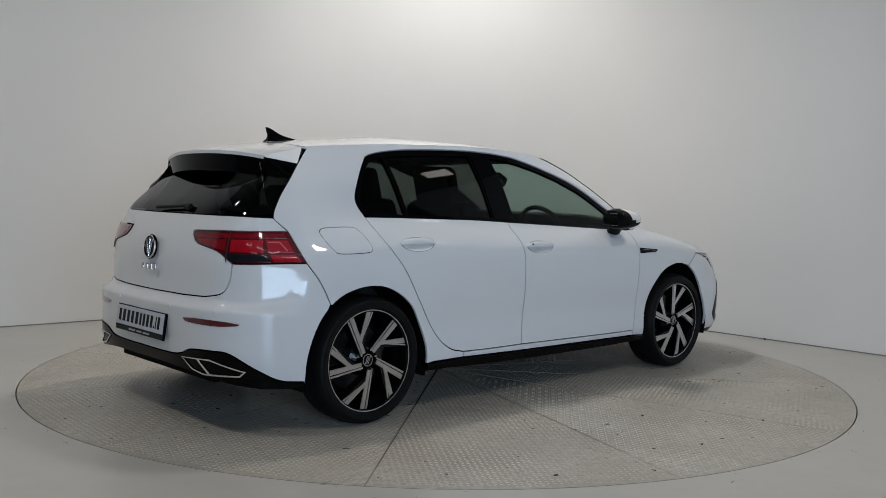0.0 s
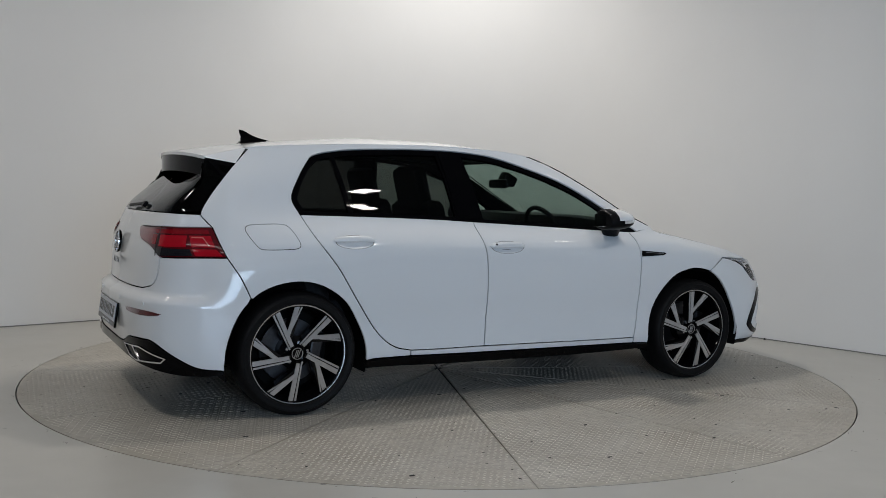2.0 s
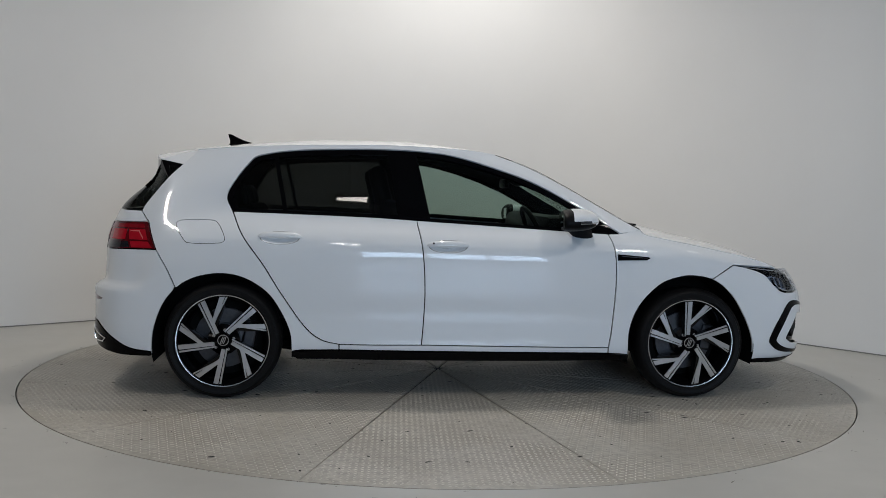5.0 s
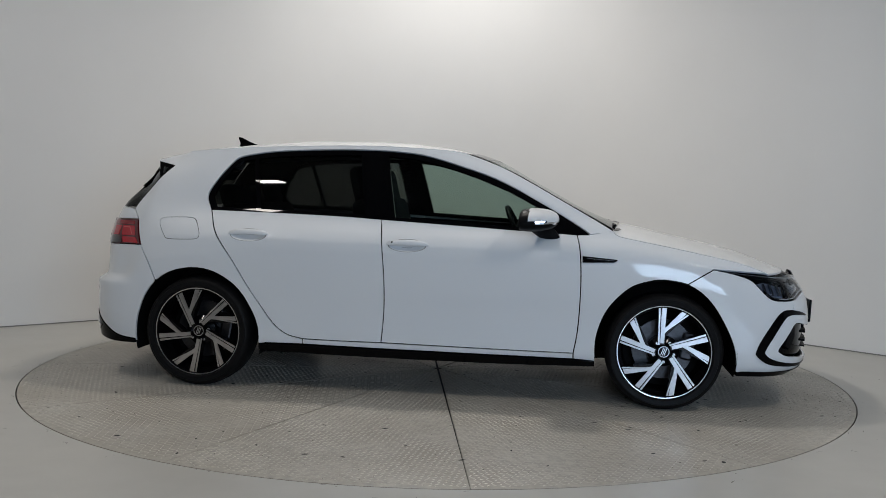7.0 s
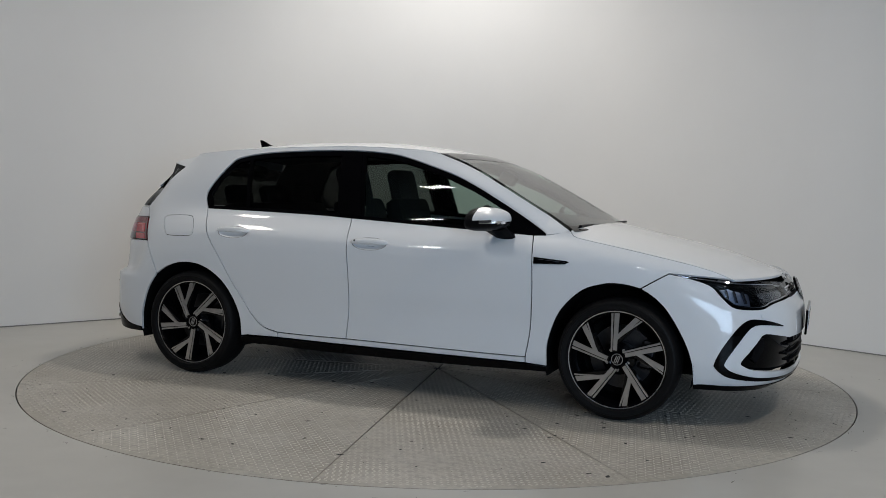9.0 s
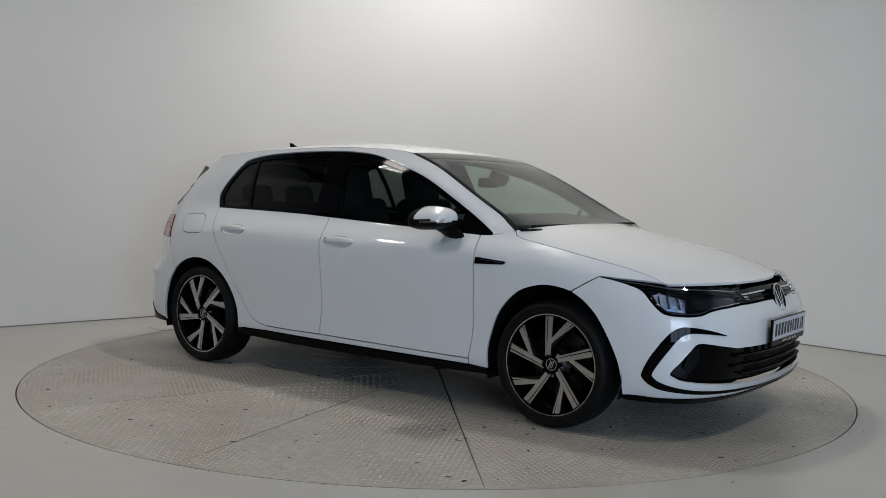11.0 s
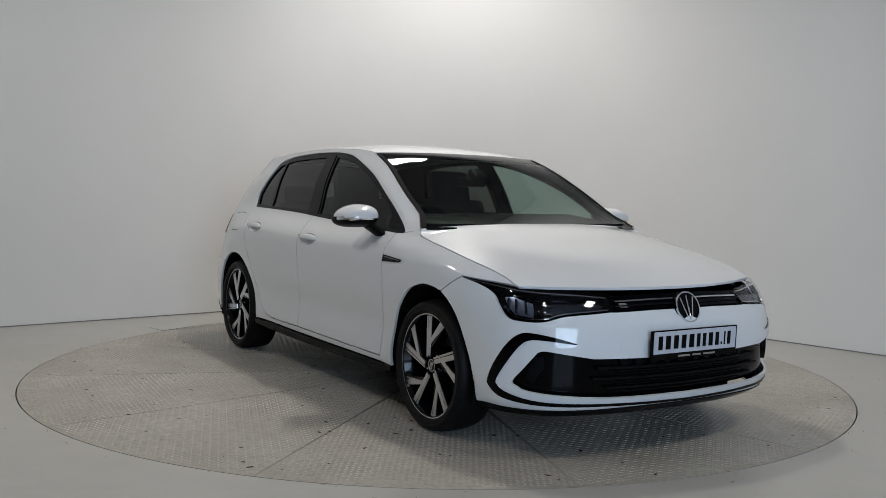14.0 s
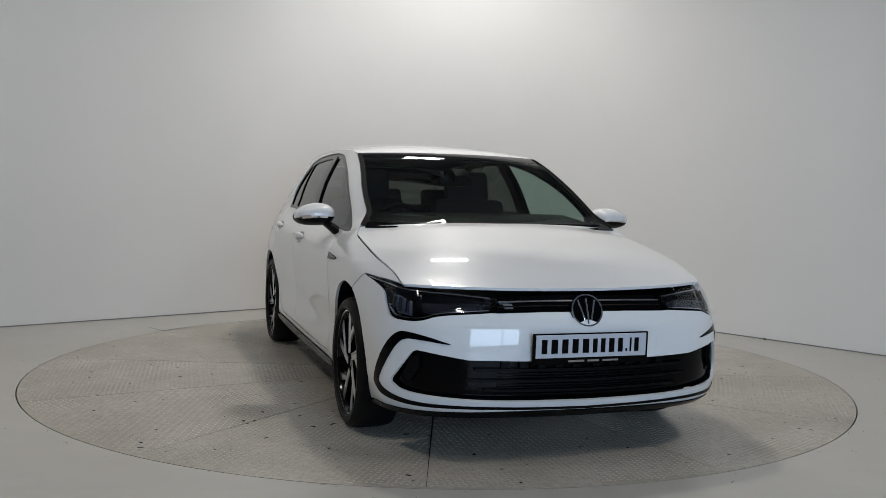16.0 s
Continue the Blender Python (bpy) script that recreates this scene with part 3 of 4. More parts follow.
def bumpers():
    # front
    half = [(0.0, .657), (UF(.2), .657), (UF(.40), .652)] + spline([(UF(.43), .653), (U(2.085), .637), (U(2.03), .613), (U(1.96), .609), (U(1.885), .620), (U(1.823), .669), (U(1.768), .719), (U(1.67), .7505), (U(1.565), .771)]) + SEAM_F[1:] \
        + arch_from(F_ARCH, 1.43, 1.75) + spline([(U(1.70), .222), (U(1.85), .222), (U(2.0), .222), (UF(.5), .225), (UF(.25), .225), (0.0, .225)])
    opening = [(0.0, .452), (UF(.25), .452), (U(2.13), .457)] + spline([(U(2.13), .457), (U(2.09), .474), (U(2.035), .488), (U(2.012), .480)]) + spline([(U(2.012), .480), (U(1.962), .405), (U(1.922), .350), (U(1.938), .328), (U(2.0), .306), (UF(.5), .284), (UF(.25), .278), (0.0, .276)])
    panel("front_bumper", about_nose(half), M_WHITE, CAR, step=0.018, holes=[about_nose(opening)])
    panel("lower_grille", about_nose(opening), M_GLOSS, CAR, "gloss black lower grille", off=0.035, rim=0.0, gap=0)
    panel("front_splitter", about_nose(spline([(0.0, .238), (UF(.3), .238), (UF(.5), .234), (U(1.95), .23), (U(1.75), .232), (U(1.70), .225)]) + spline([(U(1.70), .20), (U(1.95), .197), (UF(.5), .195), (UF(.25), .195), (0.0, .195)])), M_GLOSS, CAR, "gloss black front splitter", off=-0.004, rim=0.04)
    # rear
    bump = [(UEND, .632), (UR(.3), .633)] + spline([(UR(.50), .638), (UR(.615), .662), (UR(.658), .72), (UR(.668), .80)]) + [(U(-1.90), .803), (U(-1.683), .806)] + SEAM_R[1:] + arch_from(R_ARCH, -1.571, -1.75) \
        + spline([(U(-1.70), .256), (U(-1.82), .272), (U(-1.92), .325), (UR(.70), .392), (UR(.62), .40), (UR(.46), .392), (UR(.36), .36), (UR(.2), .352), (UEND, .352)])
    panel("rear_bumper", about_tail(bump), M_WHITE, CAR, step=0.015)
    panel("diffuser", about_tail(spline([(UEND, .352), (UR(.2), .352), (UR(.36), .36), (UR(.46), .392), (UR(.62), .40), (UR(.70), .392), (U(-1.92), .325), (U(-1.82), .272), (U(-1.70), .256)]) + spline([(U(-1.70), .230), (U(-1.88), .232), (UR(.60), .268), (UR(.40), .290), (UR(.25), .296), (UEND, .296)])), M_GLOSS, CAR, "gloss black rear diffuser", off=-0.004, rim=0.05)
    gate = [(UEND, .632), (UR(.3), .633)] + spline([(UR(.50), .638), (UR(.615), .662), (UR(.658), .72), (UR(.668), .80)]) + spline([(UR(.668), .80), (UR(.56), .855), (UR(.40), .885), (UR(.355), .915), (UR(.34), .94)]) \
        + [(UR(.34), .942), (UR(.6), .948), (U(-1.752), .952)] + HATCH_SIDE[::-1][1:10] + [(UR(.6), 1.018), (UR(.3), 1.018), (UEND, 1.018)]
    panel("tailgate", about_tail(gate), M_WHITE, CAR)
    glas = [(UEND, 1.018), (UR(.3), 1.018), (UR(.6), 1.018)] + [q for q in HATCH_SIDE[:16] if q[1] < 1.278][::-1] + [(U(-1.80), 1.285), (UR(.55), 1.290), (UEND, 1.295)]
    panel("rear_window", about_tail(glas), M_PRIVACY, CAR, "dark tinted rear window", rim=0.01, off=0.002)


bumpers()


# ---- roof, windscreen, bonnet: spans between the two sides ----
ROOF_C = monotone([-1.80, -1.74, -1.4, -1.1, -.717, -.34, -.046, .1, .29, .60, .91, 1.08, 1.15], [1.338, 1.352, 1.401, 1.433, 1.460, 1.459, 1.437, 1.418, 1.372, 1.213, 1.050, .985, .965])
_rail = np.array(RAIL)
RAIL_Z = monotone([-1.8, -1.7, -1.5, -1.2, -.9, -.4, 0, .17, .30, .44, .60, .75, .90, 1.03], [1.32, 1.335, 1.361, 1.385, 1.401, 1.413, 1.399, 1.381, 1.342, 1.285, 1.202, 1.119, 1.036, .962])


def span(name, xs, edge, bow, top, mat, parent, label="", n=28, q1=1.0, power=2.4, thick=0.012):
    """Arched sheet across the car. edge(x): the right side's point; bow(x): how far the middle runs forward; top(x): height of the middle."""
    vs, fs = [], []
    qs = np.linspace(-q1, q1, n + 1)
    for x in xs:
        e = edge(x)
        for q in qs:
            a = 1 - abs(q) ** 2
            b = 1 - abs(q) ** power
            xx = e[0] + bow(x) * a
            zc = top(e[0] + bow(x))
            vs.append((xx, abs(e[1]) * q, e[2] + (zc - e[2]) * b))
    m = n + 1
    for i in range(len(xs) - 1):
        for j in range(n):
            fs.append((i * m + j, i * m + j + 1, (i + 1) * m + j + 1, (i + 1) * m + j))
    v = np.array(vs)
    a, b, c = v[fs[5][0]], v[fs[5][1]], v[fs[5][2]]
    if np.cross(b - a, c - a)[2] < 0:
        fs = [f[::-1] for f in fs]
    k = len(vs)
    ring = [j for j in range(m)] + [i * m + n for i in range(1, len(xs))] + [(len(xs) - 1) * m + j for j in range(n - 1, -1, -1)] + [i * m for i in range(len(xs) - 2, 0, -1)]
    low = [(vs[i][0], vs[i][1] * 0.995, vs[i][2] - thick) for i in ring]
    vs += [vs[i] for i in ring] + low
    r = len(ring)
    fs += [(k + i, k + (i + 1) % r, k + r + (i + 1) % r, k + r + i) for i in range(r)]
    return data_part(name, vs, fs, mat, parent, label)


def rail_point(x):
    return skin([UX(x, float(RAIL_Z(x)))], [float(RAIL_Z(x))])[0]


def tops():
    bow = lambda x: 0.09 * max(0, min(1, (x - 0.1) / 0.93)) + 0.03 * max(0, min(1, (x + 0.3) / 0.5))
    span("roof", np.linspace(.20, -1.50, 40), rail_point, bow, ROOF_C, M_WHITE, CAR, power=2.5)
    span("windscreen", np.linspace(1.03, .215, 24), rail_point, bow, ROOF_C, M_GLASS, CAR, "clear greenish windscreen", q1=0.965)
    hs = np.array(HOOD_SEAM)
    fz = lambda k: np.interp(k, np.linspace(0, 1, len(hs)), hs[:, 1])
    fu = lambda k: np.interp(k, np.linspace(0, 1, len(hs)), hs[:, 0])
    hood_c = monotone([1.05, 1.135, 1.372, 1.60, 1.771, 1.90, 2.003, 2.06, 2.095], [.995, .985, .935, .888, .846, .803, .765, .745, .728])
    ks = np.linspace(0, 1, 40)
    edge = lambda k: skin([fu(k)], [fz(k)])[0] + np.array([0, .003, .001])
    hb = lambda k: 0.06 + 0.135 * k ** 1.5
    span("bonnet", ks, edge, hb, hood_c, M_WHITE, CAR, power=2.6)


tops()


# ---- windows of the sides ----
def closed(pts, n=5):
    """Rounded closed line from (x, z) points of the side."""
    return [(U(x), z) for x, z in pts]


GLASS_F = closed([(-.19, 1.004), (.1, .989), (.45, .971), (.69, .957), (.69, 1.036), (.61, 1.083), (.45, 1.167), (.29, 1.234), (.14, 1.284), (-.015, 1.324), (-.12, 1.343), (-.262, 1.357)])
GLASS_R = closed([(-.37, 1.017), (-.6, 1.024), (-.985, 1.031), (-1.045, 1.328), (-.95, 1.341), (-.65, 1.356), (-.428, 1.359)])
GLASS_Q = closed([(-1.01, 1.032), (-1.255, 1.037), (-1.286, 1.10), (-1.25, 1.185), (-1.19, 1.272), (-1.14, 1.311), (-1.068, 1.325)])


def side_windows():
    for sgn in (1, -1):
        put = (lambda p: p) if sgn > 0 else other
        outer = clean(WIN_TOP + BELT[::-1])
        trim = panel("window_surround", put(outer), M_GLOSS, CAR, "gloss black window surround and pillars", off=0.006, rim=0.02, gap=0.001, holes=[put(GLASS_F), put(GLASS_R), put(GLASS_Q)])
        panel("front_window", put(GLASS_F), M_GLASS, trim, "clear greenish door glass", off=0.013, rim=0.004, gap=-0.006)
        panel("rear_door_window", put(GLASS_R), M_PRIVACY, trim, "dark privacy glass", off=0.013, rim=0.004, gap=-0.006)
        panel("quarter_window", put(GLASS_Q), M_PRIVACY, trim, "dark privacy glass", off=0.013, rim=0.004, gap=-0.006)
        # a thin bright-edged strip along the belt and on the door pillar
        panel("pillar_cover", put(closed([(-.205, .996), (-.29, 1.372), (-.415, 1.376), (-.362, 1.006)])), M_GLOSS, trim, off=0.002, rim=0.008)
        # linings behind the painted skin, black and close to give the gaps shade
        lin = side_line([(.95, .24), (.95, .93), (-.30, .975), (-1.28, 1.00)], sharp=True) + side_line([(-1.05, .75), (-.93, .5), (-.93, .24)], sharp=True)
        panel("door_lining", put(lin), M_LINER, CAR, off=0.017, rim=0.0, step=0.06)
        up = WIN_TOP + [(U(.97), .94)] + RAIL + HATCH_SIDE[1:14] + side_line([(-1.75, .98), (-1.5, .90), (-1.26, .98)], sharp=True)
        panel("pillar_lining", put(up), M_PLASTIC, CAR, off=0.022, rim=0.0, gap=-0.004, step=0.05)


side_windows()


def basis(u, z, off=0.0):
    """Pose on the skin: x runs towards larger u, y up along the skin, z outwards."""
    p, n = skin([u], [z])[0], skin_normal([u], [z])[0]
    n = Vector(n)
    x = Vector((0, 0, 1)).cross(n) * -1
    x.normalize()
    x = -x if (Vector(skin([u + .01], [z])[0]) - Vector(p)).dot(x) < 0 else x
    y = n.cross(x)
    m = Matrix((x, y, n)).transposed().to_4x4()
    m.translation = Vector(p) + n * -off
    return m


def underbody():
    for name, sx, sy, x, z in (("floor_pan", 1.86, 1.62, 0.0, .235), ("front_tray", 1.05, 1.0, 1.45, .235), ("rear_tray", 1.05, 1.0, -1.45, .25)):
        bm = bmesh.new()
        box(bm, (sx, sy, 0.05), pose(x, 0, z), 0.012)
        part(name, bm, M_LINER, CAR)
    for x0, arch in ((1.318, .385), (-1.318, .385)):
        for sg in (1, -1):
            vs, fs = [], []
            n = 20
            ang = [radians(-18 + 216 * i / n) for i in range(n + 1)]
            for y in (.862, .60, .45):
                vs += [(x0 + arch * math.cos(a), -sg * y * (0.985 if y > .8 else 1), .317 + arch * math.sin(a)) for a in ang]
            m = n + 1
            for k in range(2):
                fs += [(k * m + i, k * m + i + 1, (k + 1) * m + i + 1, (k + 1) * m + i) for i in range(n)]
            vs.append((x0, -sg * .45, .25))
            fs += [(2 * m + i, 2 * m + i + 1, len(vs) - 1) for i in range(n)]
            data_part("wheel_arch_liner", vs, fs, M_LINER, CAR, smooth=False)
    # dark inner shells behind the bumpers and the wings
    panel("front_shell", about_nose([(0, .715), (UF(.4), .71), (U(1.8), .735), (U(1.70), .74), (U(1.70), .30), (U(1.9), .245), (UF(.4), .235), (0, .235)]), M_LINER, CAR, off=0.065, rim=0, gap=0, step=0.05)
    panel("rear_shell", about_tail([(UEND, 1.0), (UR(.5), 1.0), (U(-1.75), .94), (U(-1.70), .74), (U(-1.72), .29), (U(-1.9), .265), (UR(.4), .265), (UEND, .265)]), M_LINER, CAR, off=0.05, rim=0, gap=0, step=0.05)
    for put in ((lambda p: p), other):
        # set close under the skin, their black stands in for shade in gaps
        panel("wing_shell", put(side_line([(.90, .92), (1.1, .91), (1.45, .85), (1.7, .78), (1.7, .70)]) + cut(F_ARCH, .95, 1.6)[::-1]), M_LINER, CAR, off=0.018, rim=0, gap=0.006, step=0.04)
        panel("quarter_shell", put(side_line([(-1.0, .80), (-1.2, .93), (-1.7, .93), (-1.74, .60)], sharp=True) + cut(R_ARCH, -1.0, -1.65)[::-1]), M_LINER, CAR, off=0.018, rim=0, gap=0.006, step=0.04)


underbody()


# ---- wheels ----
def revolve(profile, n=64):
    """Ring about the y axis from (radius, y) points."""
    vs, fs = [], []
    m = len(profile)
    for k in range(n):
        a = k * math.tau / n
        vs += [(r * math.cos(a), y, r * math.sin(a)) for r, y in profile]
    for k in range(n):
        for i in range(m - 1):
            fs.append((k * m + i, ((k + 1) % n) * m + i, ((k + 1) % n) * m + i + 1, k * m + i + 1))
    return vs, fs


def extruded(name, poly, y0, y1, mat, parent, inset=0.0, label=""):
    """Flat shape in the wheel's plane, from depth y0 out to y1, the outer face a little smaller."""
    p = clean(poly)
    if area(p) < 0:
        p = p[::-1]
    q = shrink(p, inset) if inset else p
    n = len(p)
    vs = [(x, y0, z) for x, z in p] + [(x, y1, z) for x, z in q]
    fs = [tuple(range(n, 2 * n))] + [(i, (i + 1) % n, n + (i + 1) % n, n + i) for i in range(n)]
    if y1 >= y0:
        fs = [f[::-1] for f in fs]
    return data_part(name, vs, fs, mat, parent, label, smooth=False)


def bar(r0, a0, r1, a1, w0, w1):
    """Tapered strip between two points given by radius and angle; the outer end follows the rim."""
    p, q = np.array([r0 * math.cos(a0), r0 * math.sin(a0)]), np.array([r1 * math.cos(a1), r1 * math.sin(a1)])
    d = (q - p) / np.linalg.norm(q - p)
    s = np.array([-d[1], d[0]])
    return [tuple(p + s * w0 / 2), tuple(p - s * w0 / 2), tuple(q - s * w1 / 2), tuple(q + s * w1 / 2)]


def wheel(m, turn):
    """Alloy wheel with five forked arms; its outer face looks along -y."""
    vs, fs = revolve([(.210, .10), (.212, .02), (.222, -.03), (.236, -.075), (.243, -.088), (.252, -.090), (.254, -.082), (.245, -.06), (.235, .02), (.235, .10)], 72)
    hub = data_part("wheel", vs, fs, M_RIM, CAR, "black and machined alloy wheel with five forked arms")
    hub.matrix_basis = m
    vs, fs = revolve([(.236, .105), (.250, .112), (.285, .110), (.308, .095), (.316, .06), (.318, .0), (.3175, -.05), (.312, -.078), (.302, -.097), (.294, -.1035), (.290, -.1045), (.287, -.1085), (.279, -.1085), (.274, -.1065), (.262, -.106), (.253, -.094), (.249, -.085)], 96)
    data_part("tyre", vs, fs, M_RUBBER, hub, "black low-profile tyre")
    vs, fs = revolve([(.0, -.045), (.045, -.047), (.052, -.052), (.060, -.046), (.085, -.03), (.085, .03)], 40)
    data_part("hub", vs, fs, M_RIM, hub)
    vs, fs = revolve([(.247, -.0905), (.2535, -.0915), (.254, -.089)], 96)
    data_part("rim_lip", vs, fs, M_ALLOY, hub, "thin machined rim edge")
    vs, fs = revolve([(.08, .035), (.165, .035), (.165, .06), (.08, .06)], 48)
    data_part("brake_disc", vs, fs, M_STEEL, hub, "steel brake disc")
    bm = bmesh.new()
    box(bm, (.07, .06, .15), pose(.135, .04, .02, 0, 10, 0), .012)
    part("brake_caliper", bm, M_STEEL, hub)
    bm = bmesh.new()
    tube(bm, .215, .02, pose(0, .095, 0, 90), 48)
    part("brake_shield", bm, M_LINER, hub)
    for k in range(5):
        a = radians(turn + 72 * k)
        fork = radians(29)
        main, limb = bar(.040, a + .35, .2475, a + .02, .030, .040), bar(.105, a + .02, .2475, a - fork, .030, .036)
        extruded("spoke", bar(.038, a + .35, .247, a + .02, .040, .050), -.03, -.078, M_RIM, hub, .003)
        extruded("spoke_limb", bar(.095, a + .06, .247, a - fork, .040, .046), -.03, -.078, M_RIM, hub, .003)
        # machined faces: each arm carries two bright strips with a dark groove between
        def strip(r0, a0, r1, a1, w0, w1, lo, hi):
            q = bar(r0, a0, r1, a1, w0, w1)
            p0, p1, p2, p3 = (np.array(v) for v in q)
            return [tuple(p0 + (p1 - p0) * lo), tuple(p0 + (p1 - p0) * hi), tuple(p3 + (p2 - p3) * hi), tuple(p3 + (p2 - p3) * lo)]
        # a face on the groove's one side is broad, on the other narrow
        extruded("spoke_face", strip(.042, a + .35, .2475, a + .02, .034, .044, .0, .26), -.078, -.0815, M_ALLOY, hub, .0008)
        extruded("spoke_face", strip(.050, a + .33, .2475, a + .02, .034, .044, .38, 1.0), -.078, -.0815, M_ALLOY, hub, .0008)
        extruded("spoke_face", strip(.100, a + .05, .2475, a - fork, .030, .042, .0, .66), -.0778, -.0812, M_ALLOY, hub, .0008)
        extruded("spoke_face", strip(.130, a - .08, .2475, a - fork, .030, .042, .78, 1.0), -.078, -.0815, M_ALLOY, hub, .0008)
        bm = bmesh.new()
        t = a + radians(36)
        tube(bm, .0085, .014, pose(.057 * math.cos(t), -.056, .056 * math.sin(t), 90), 12)
        part("wheel_bolt", bm, M_GREY, hub)
    bm = bmesh.new()
    tube(bm, .033, .012, pose(0, -.066, 0, 90), 32)
    cap = part("hub_cap", bm, M_GLOSS, hub, "round black cap with a silver mark", smooth=True)
    bm = bmesh.new()
    r = bmesh.ops.create_circle(bm, cap_ends=False, radius=.0305, segments=32, matrix=pose(0, -.0725, 0, 90))
    inner = bmesh.ops.create_circle(bm, cap_ends=False, radius=.0265, segments=32, matrix=pose(0, -.0725, 0, 90))
    bmesh.ops.bridge_loops(bm, edges=bm.edges[:])
    for dx, dz, lean in ((-.009, 0, 20), (0, 0, 20), (.009, 0, 20)):
        box(bm, (.0045, .002, .040), pose(dx, -.0725, dz, 0, lean, 0))
    part("hub_mark", bm, M_GREY, hub)
    return hub


WHEEL_Y = .765
wheel(pose(1.318, -WHEEL_Y, .317), 92)
wheel(pose(-1.318, -WHEEL_Y, .317), 118)
wheel(pose(1.318, WHEEL_Y, .317, 0, 0, 180), 40)
wheel(pose(-1.318, WHEEL_Y, .317, 0, 0, 180), 75)


# ---- lamps, grille and badges ----
HEAD_LOW = spline([(UF(.425), .656), (U(2.085), .640), (U(2.03), .616), (U(1.96), .612), (U(1.89), .624), (U(1.83), .672), (U(1.775), .722), (U(1.67), .7535), (U(1.565), .771)])


def front_end():
    head = HEAD_LOW + LAMP_TOP[::-1][1:] + [(UF(.60), .741), (UF(.50), .734), (UF(.40), .726), (UF(.395), .69)]
    for put in ((lambda p: p), other):
        lens = panel("headlamp", put(head), M_LENS, CAR, "clear headlamp with dark housing and slim light strip", rim=0.02, off=-0.001)
        panel("housing", put(head), M_GLOSS, lens, "black lamp housing", off=0.04, rim=0, gap=0.001)
        panel("light_strip", put(spline([(U(1.60), .766), (U(1.75), .752), (U(1.92), .738), (UF(.60), .728), (UF(.43), .714)]) + spline([(UF(.43), .710), (UF(.60), .7235), (U(1.92), .7335), (U(1.75), .7485), (U(1.60), .764)])), M_CHROME, lens, "bright slim strip", off=0.008, rim=0.01, gap=0)
        for a in ((U(1.815), .712, U(1.845), .675, U(1.90), .634, U(1.985), .626, U(1.985), .692, U(1.87), .718), (U(2.0), .692, U(2.0), .648, U(2.05), .642, UF(.46), .665, UF(.45), .690, UF(.5), .700)):
            q = [(a[i], a[i + 1]) for i in range(0, len(a), 2)]
            bowl = a[0] > U(1.99)
            panel("reflector", put(q), M_BOWL if bowl else M_SMOKE, lens, "dark mirrored reflector bowl", off=0.03 if bowl else 0.022, rim=0.02, gap=0.003, step=0.02)
        # upright fins in the bowl and the block between the two chambers
        for x, z0, z1 in ((1.85, .650, .706), (1.895, .642, .702), (1.94, .640, .697)):
            panel("reflector_fin", put([(U(x), z1), (U(x + .010), z1), (U(x + .022), z0), (U(x + .012), z0)]), M_SMOKE, lens, off=0.016, rim=0.014, gap=0, step=0.02)
        panel("chamber_wall", put([(U(1.97), .722), (U(2.0), .718), (U(2.03), .640), (U(1.995), .626)]), M_GLOSS, lens, off=0.010, rim=0.022, gap=0, step=0.02)
        for x, z in ((2.045, .668), (2.085, .676)):
            bm = bmesh.new()
            u = U(x) if put(((1, 1),))[0][0] > 0 else -U(x)
            tube(bm, .012, .012, basis(u, z, .016), 20)
            part("projector", bm, M_LENS, lens, "small round projector lens", smooth=True)
        panel("lower_strip", put(spline([(U(1.85), .664), (U(1.90), .629), (U(1.96), .6175), (U(2.03), .6215), (U(2.085), .645), (UF(.44), .661)]) + spline([(UF(.44), .665), (U(2.085), .649), (U(2.03), .6255), (U(1.96), .6215), (U(1.90), .633), (U(1.85), .668)])), M_CHROME, lens, "bright lower strip", off=0.006, rim=0.008, gap=0, step=0.02)
    strip = panel("upper_grille", about_nose([(0, .730), (UF(.2), .729), (UF(.40), .723), (UF(.392), .69), (UF(.41), .658), (UF(.2), .662), (0, .662)]), M_GLOSS, CAR, "gloss black slim grille with a chrome line", off=0.012, rim=0.01)
    panel("chrome_line", about_nose([(0, .704), (UF(.2), .7035), (UF(.395), .699), (UF(.395), .693), (UF(.2), .6975), (0, .698)]), M_CHROME, strip, "thin chrome line", off=0.004, rim=0.01, gap=0)
    panel("grille_lip", about_nose([(0, .685), (UF(.2), .6845), (UF(.395), .680), (UF(.395), .676), (UF(.2), .680), (0, .6805)]), M_PLASTIC, strip, off=0.006, rim=0.01, gap=0)
    # C-shaped black outline on each bumper corner, joined by a line along the lower lip
    outer = spline([(0.0, .240), (UF(.2), .242), (UF(.45), .246), (U(2.05), .250), (U(1.95), .258), (U(1.86), .276), (U(1.805), .315), (U(1.80), .345), (U(1.835), .42), (U(1.90), .515), (U(1.95), .556), (U(2.0), .560), (U(2.06), .546), (U(2.105), .521)])
    inner = spline([(U(2.10), .519), (U(2.04), .531), (U(1.985), .530), (U(1.945), .500), (U(1.885), .410), (U(1.848), .345), (U(1.855), .322), (U(1.89), .300), (U(1.96), .279), (U(2.05), .266), (UF(.45), .258), (UF(.2), .252), (0.0, .250)])
    panel("bumper_outline", about_nose(outer + inner), M_GLOSS, CAR, "gloss black outline on the bumper", off=-0.003, rim=0.008, gap=0, step=0.02)
    # slats of the lower grille
    for z0, z1, y in ((.405, .417, .50), (.360, .370, .52), (.318, .328, .46)):
        panel("grille_slat", about_nose([(0, z1), (UF(y), z1 + .003), (UF(y), z0 + .003), (0, z0)]), M_PLASTIC, CAR, off=0.012, rim=0.03, gap=0, step=0.04)
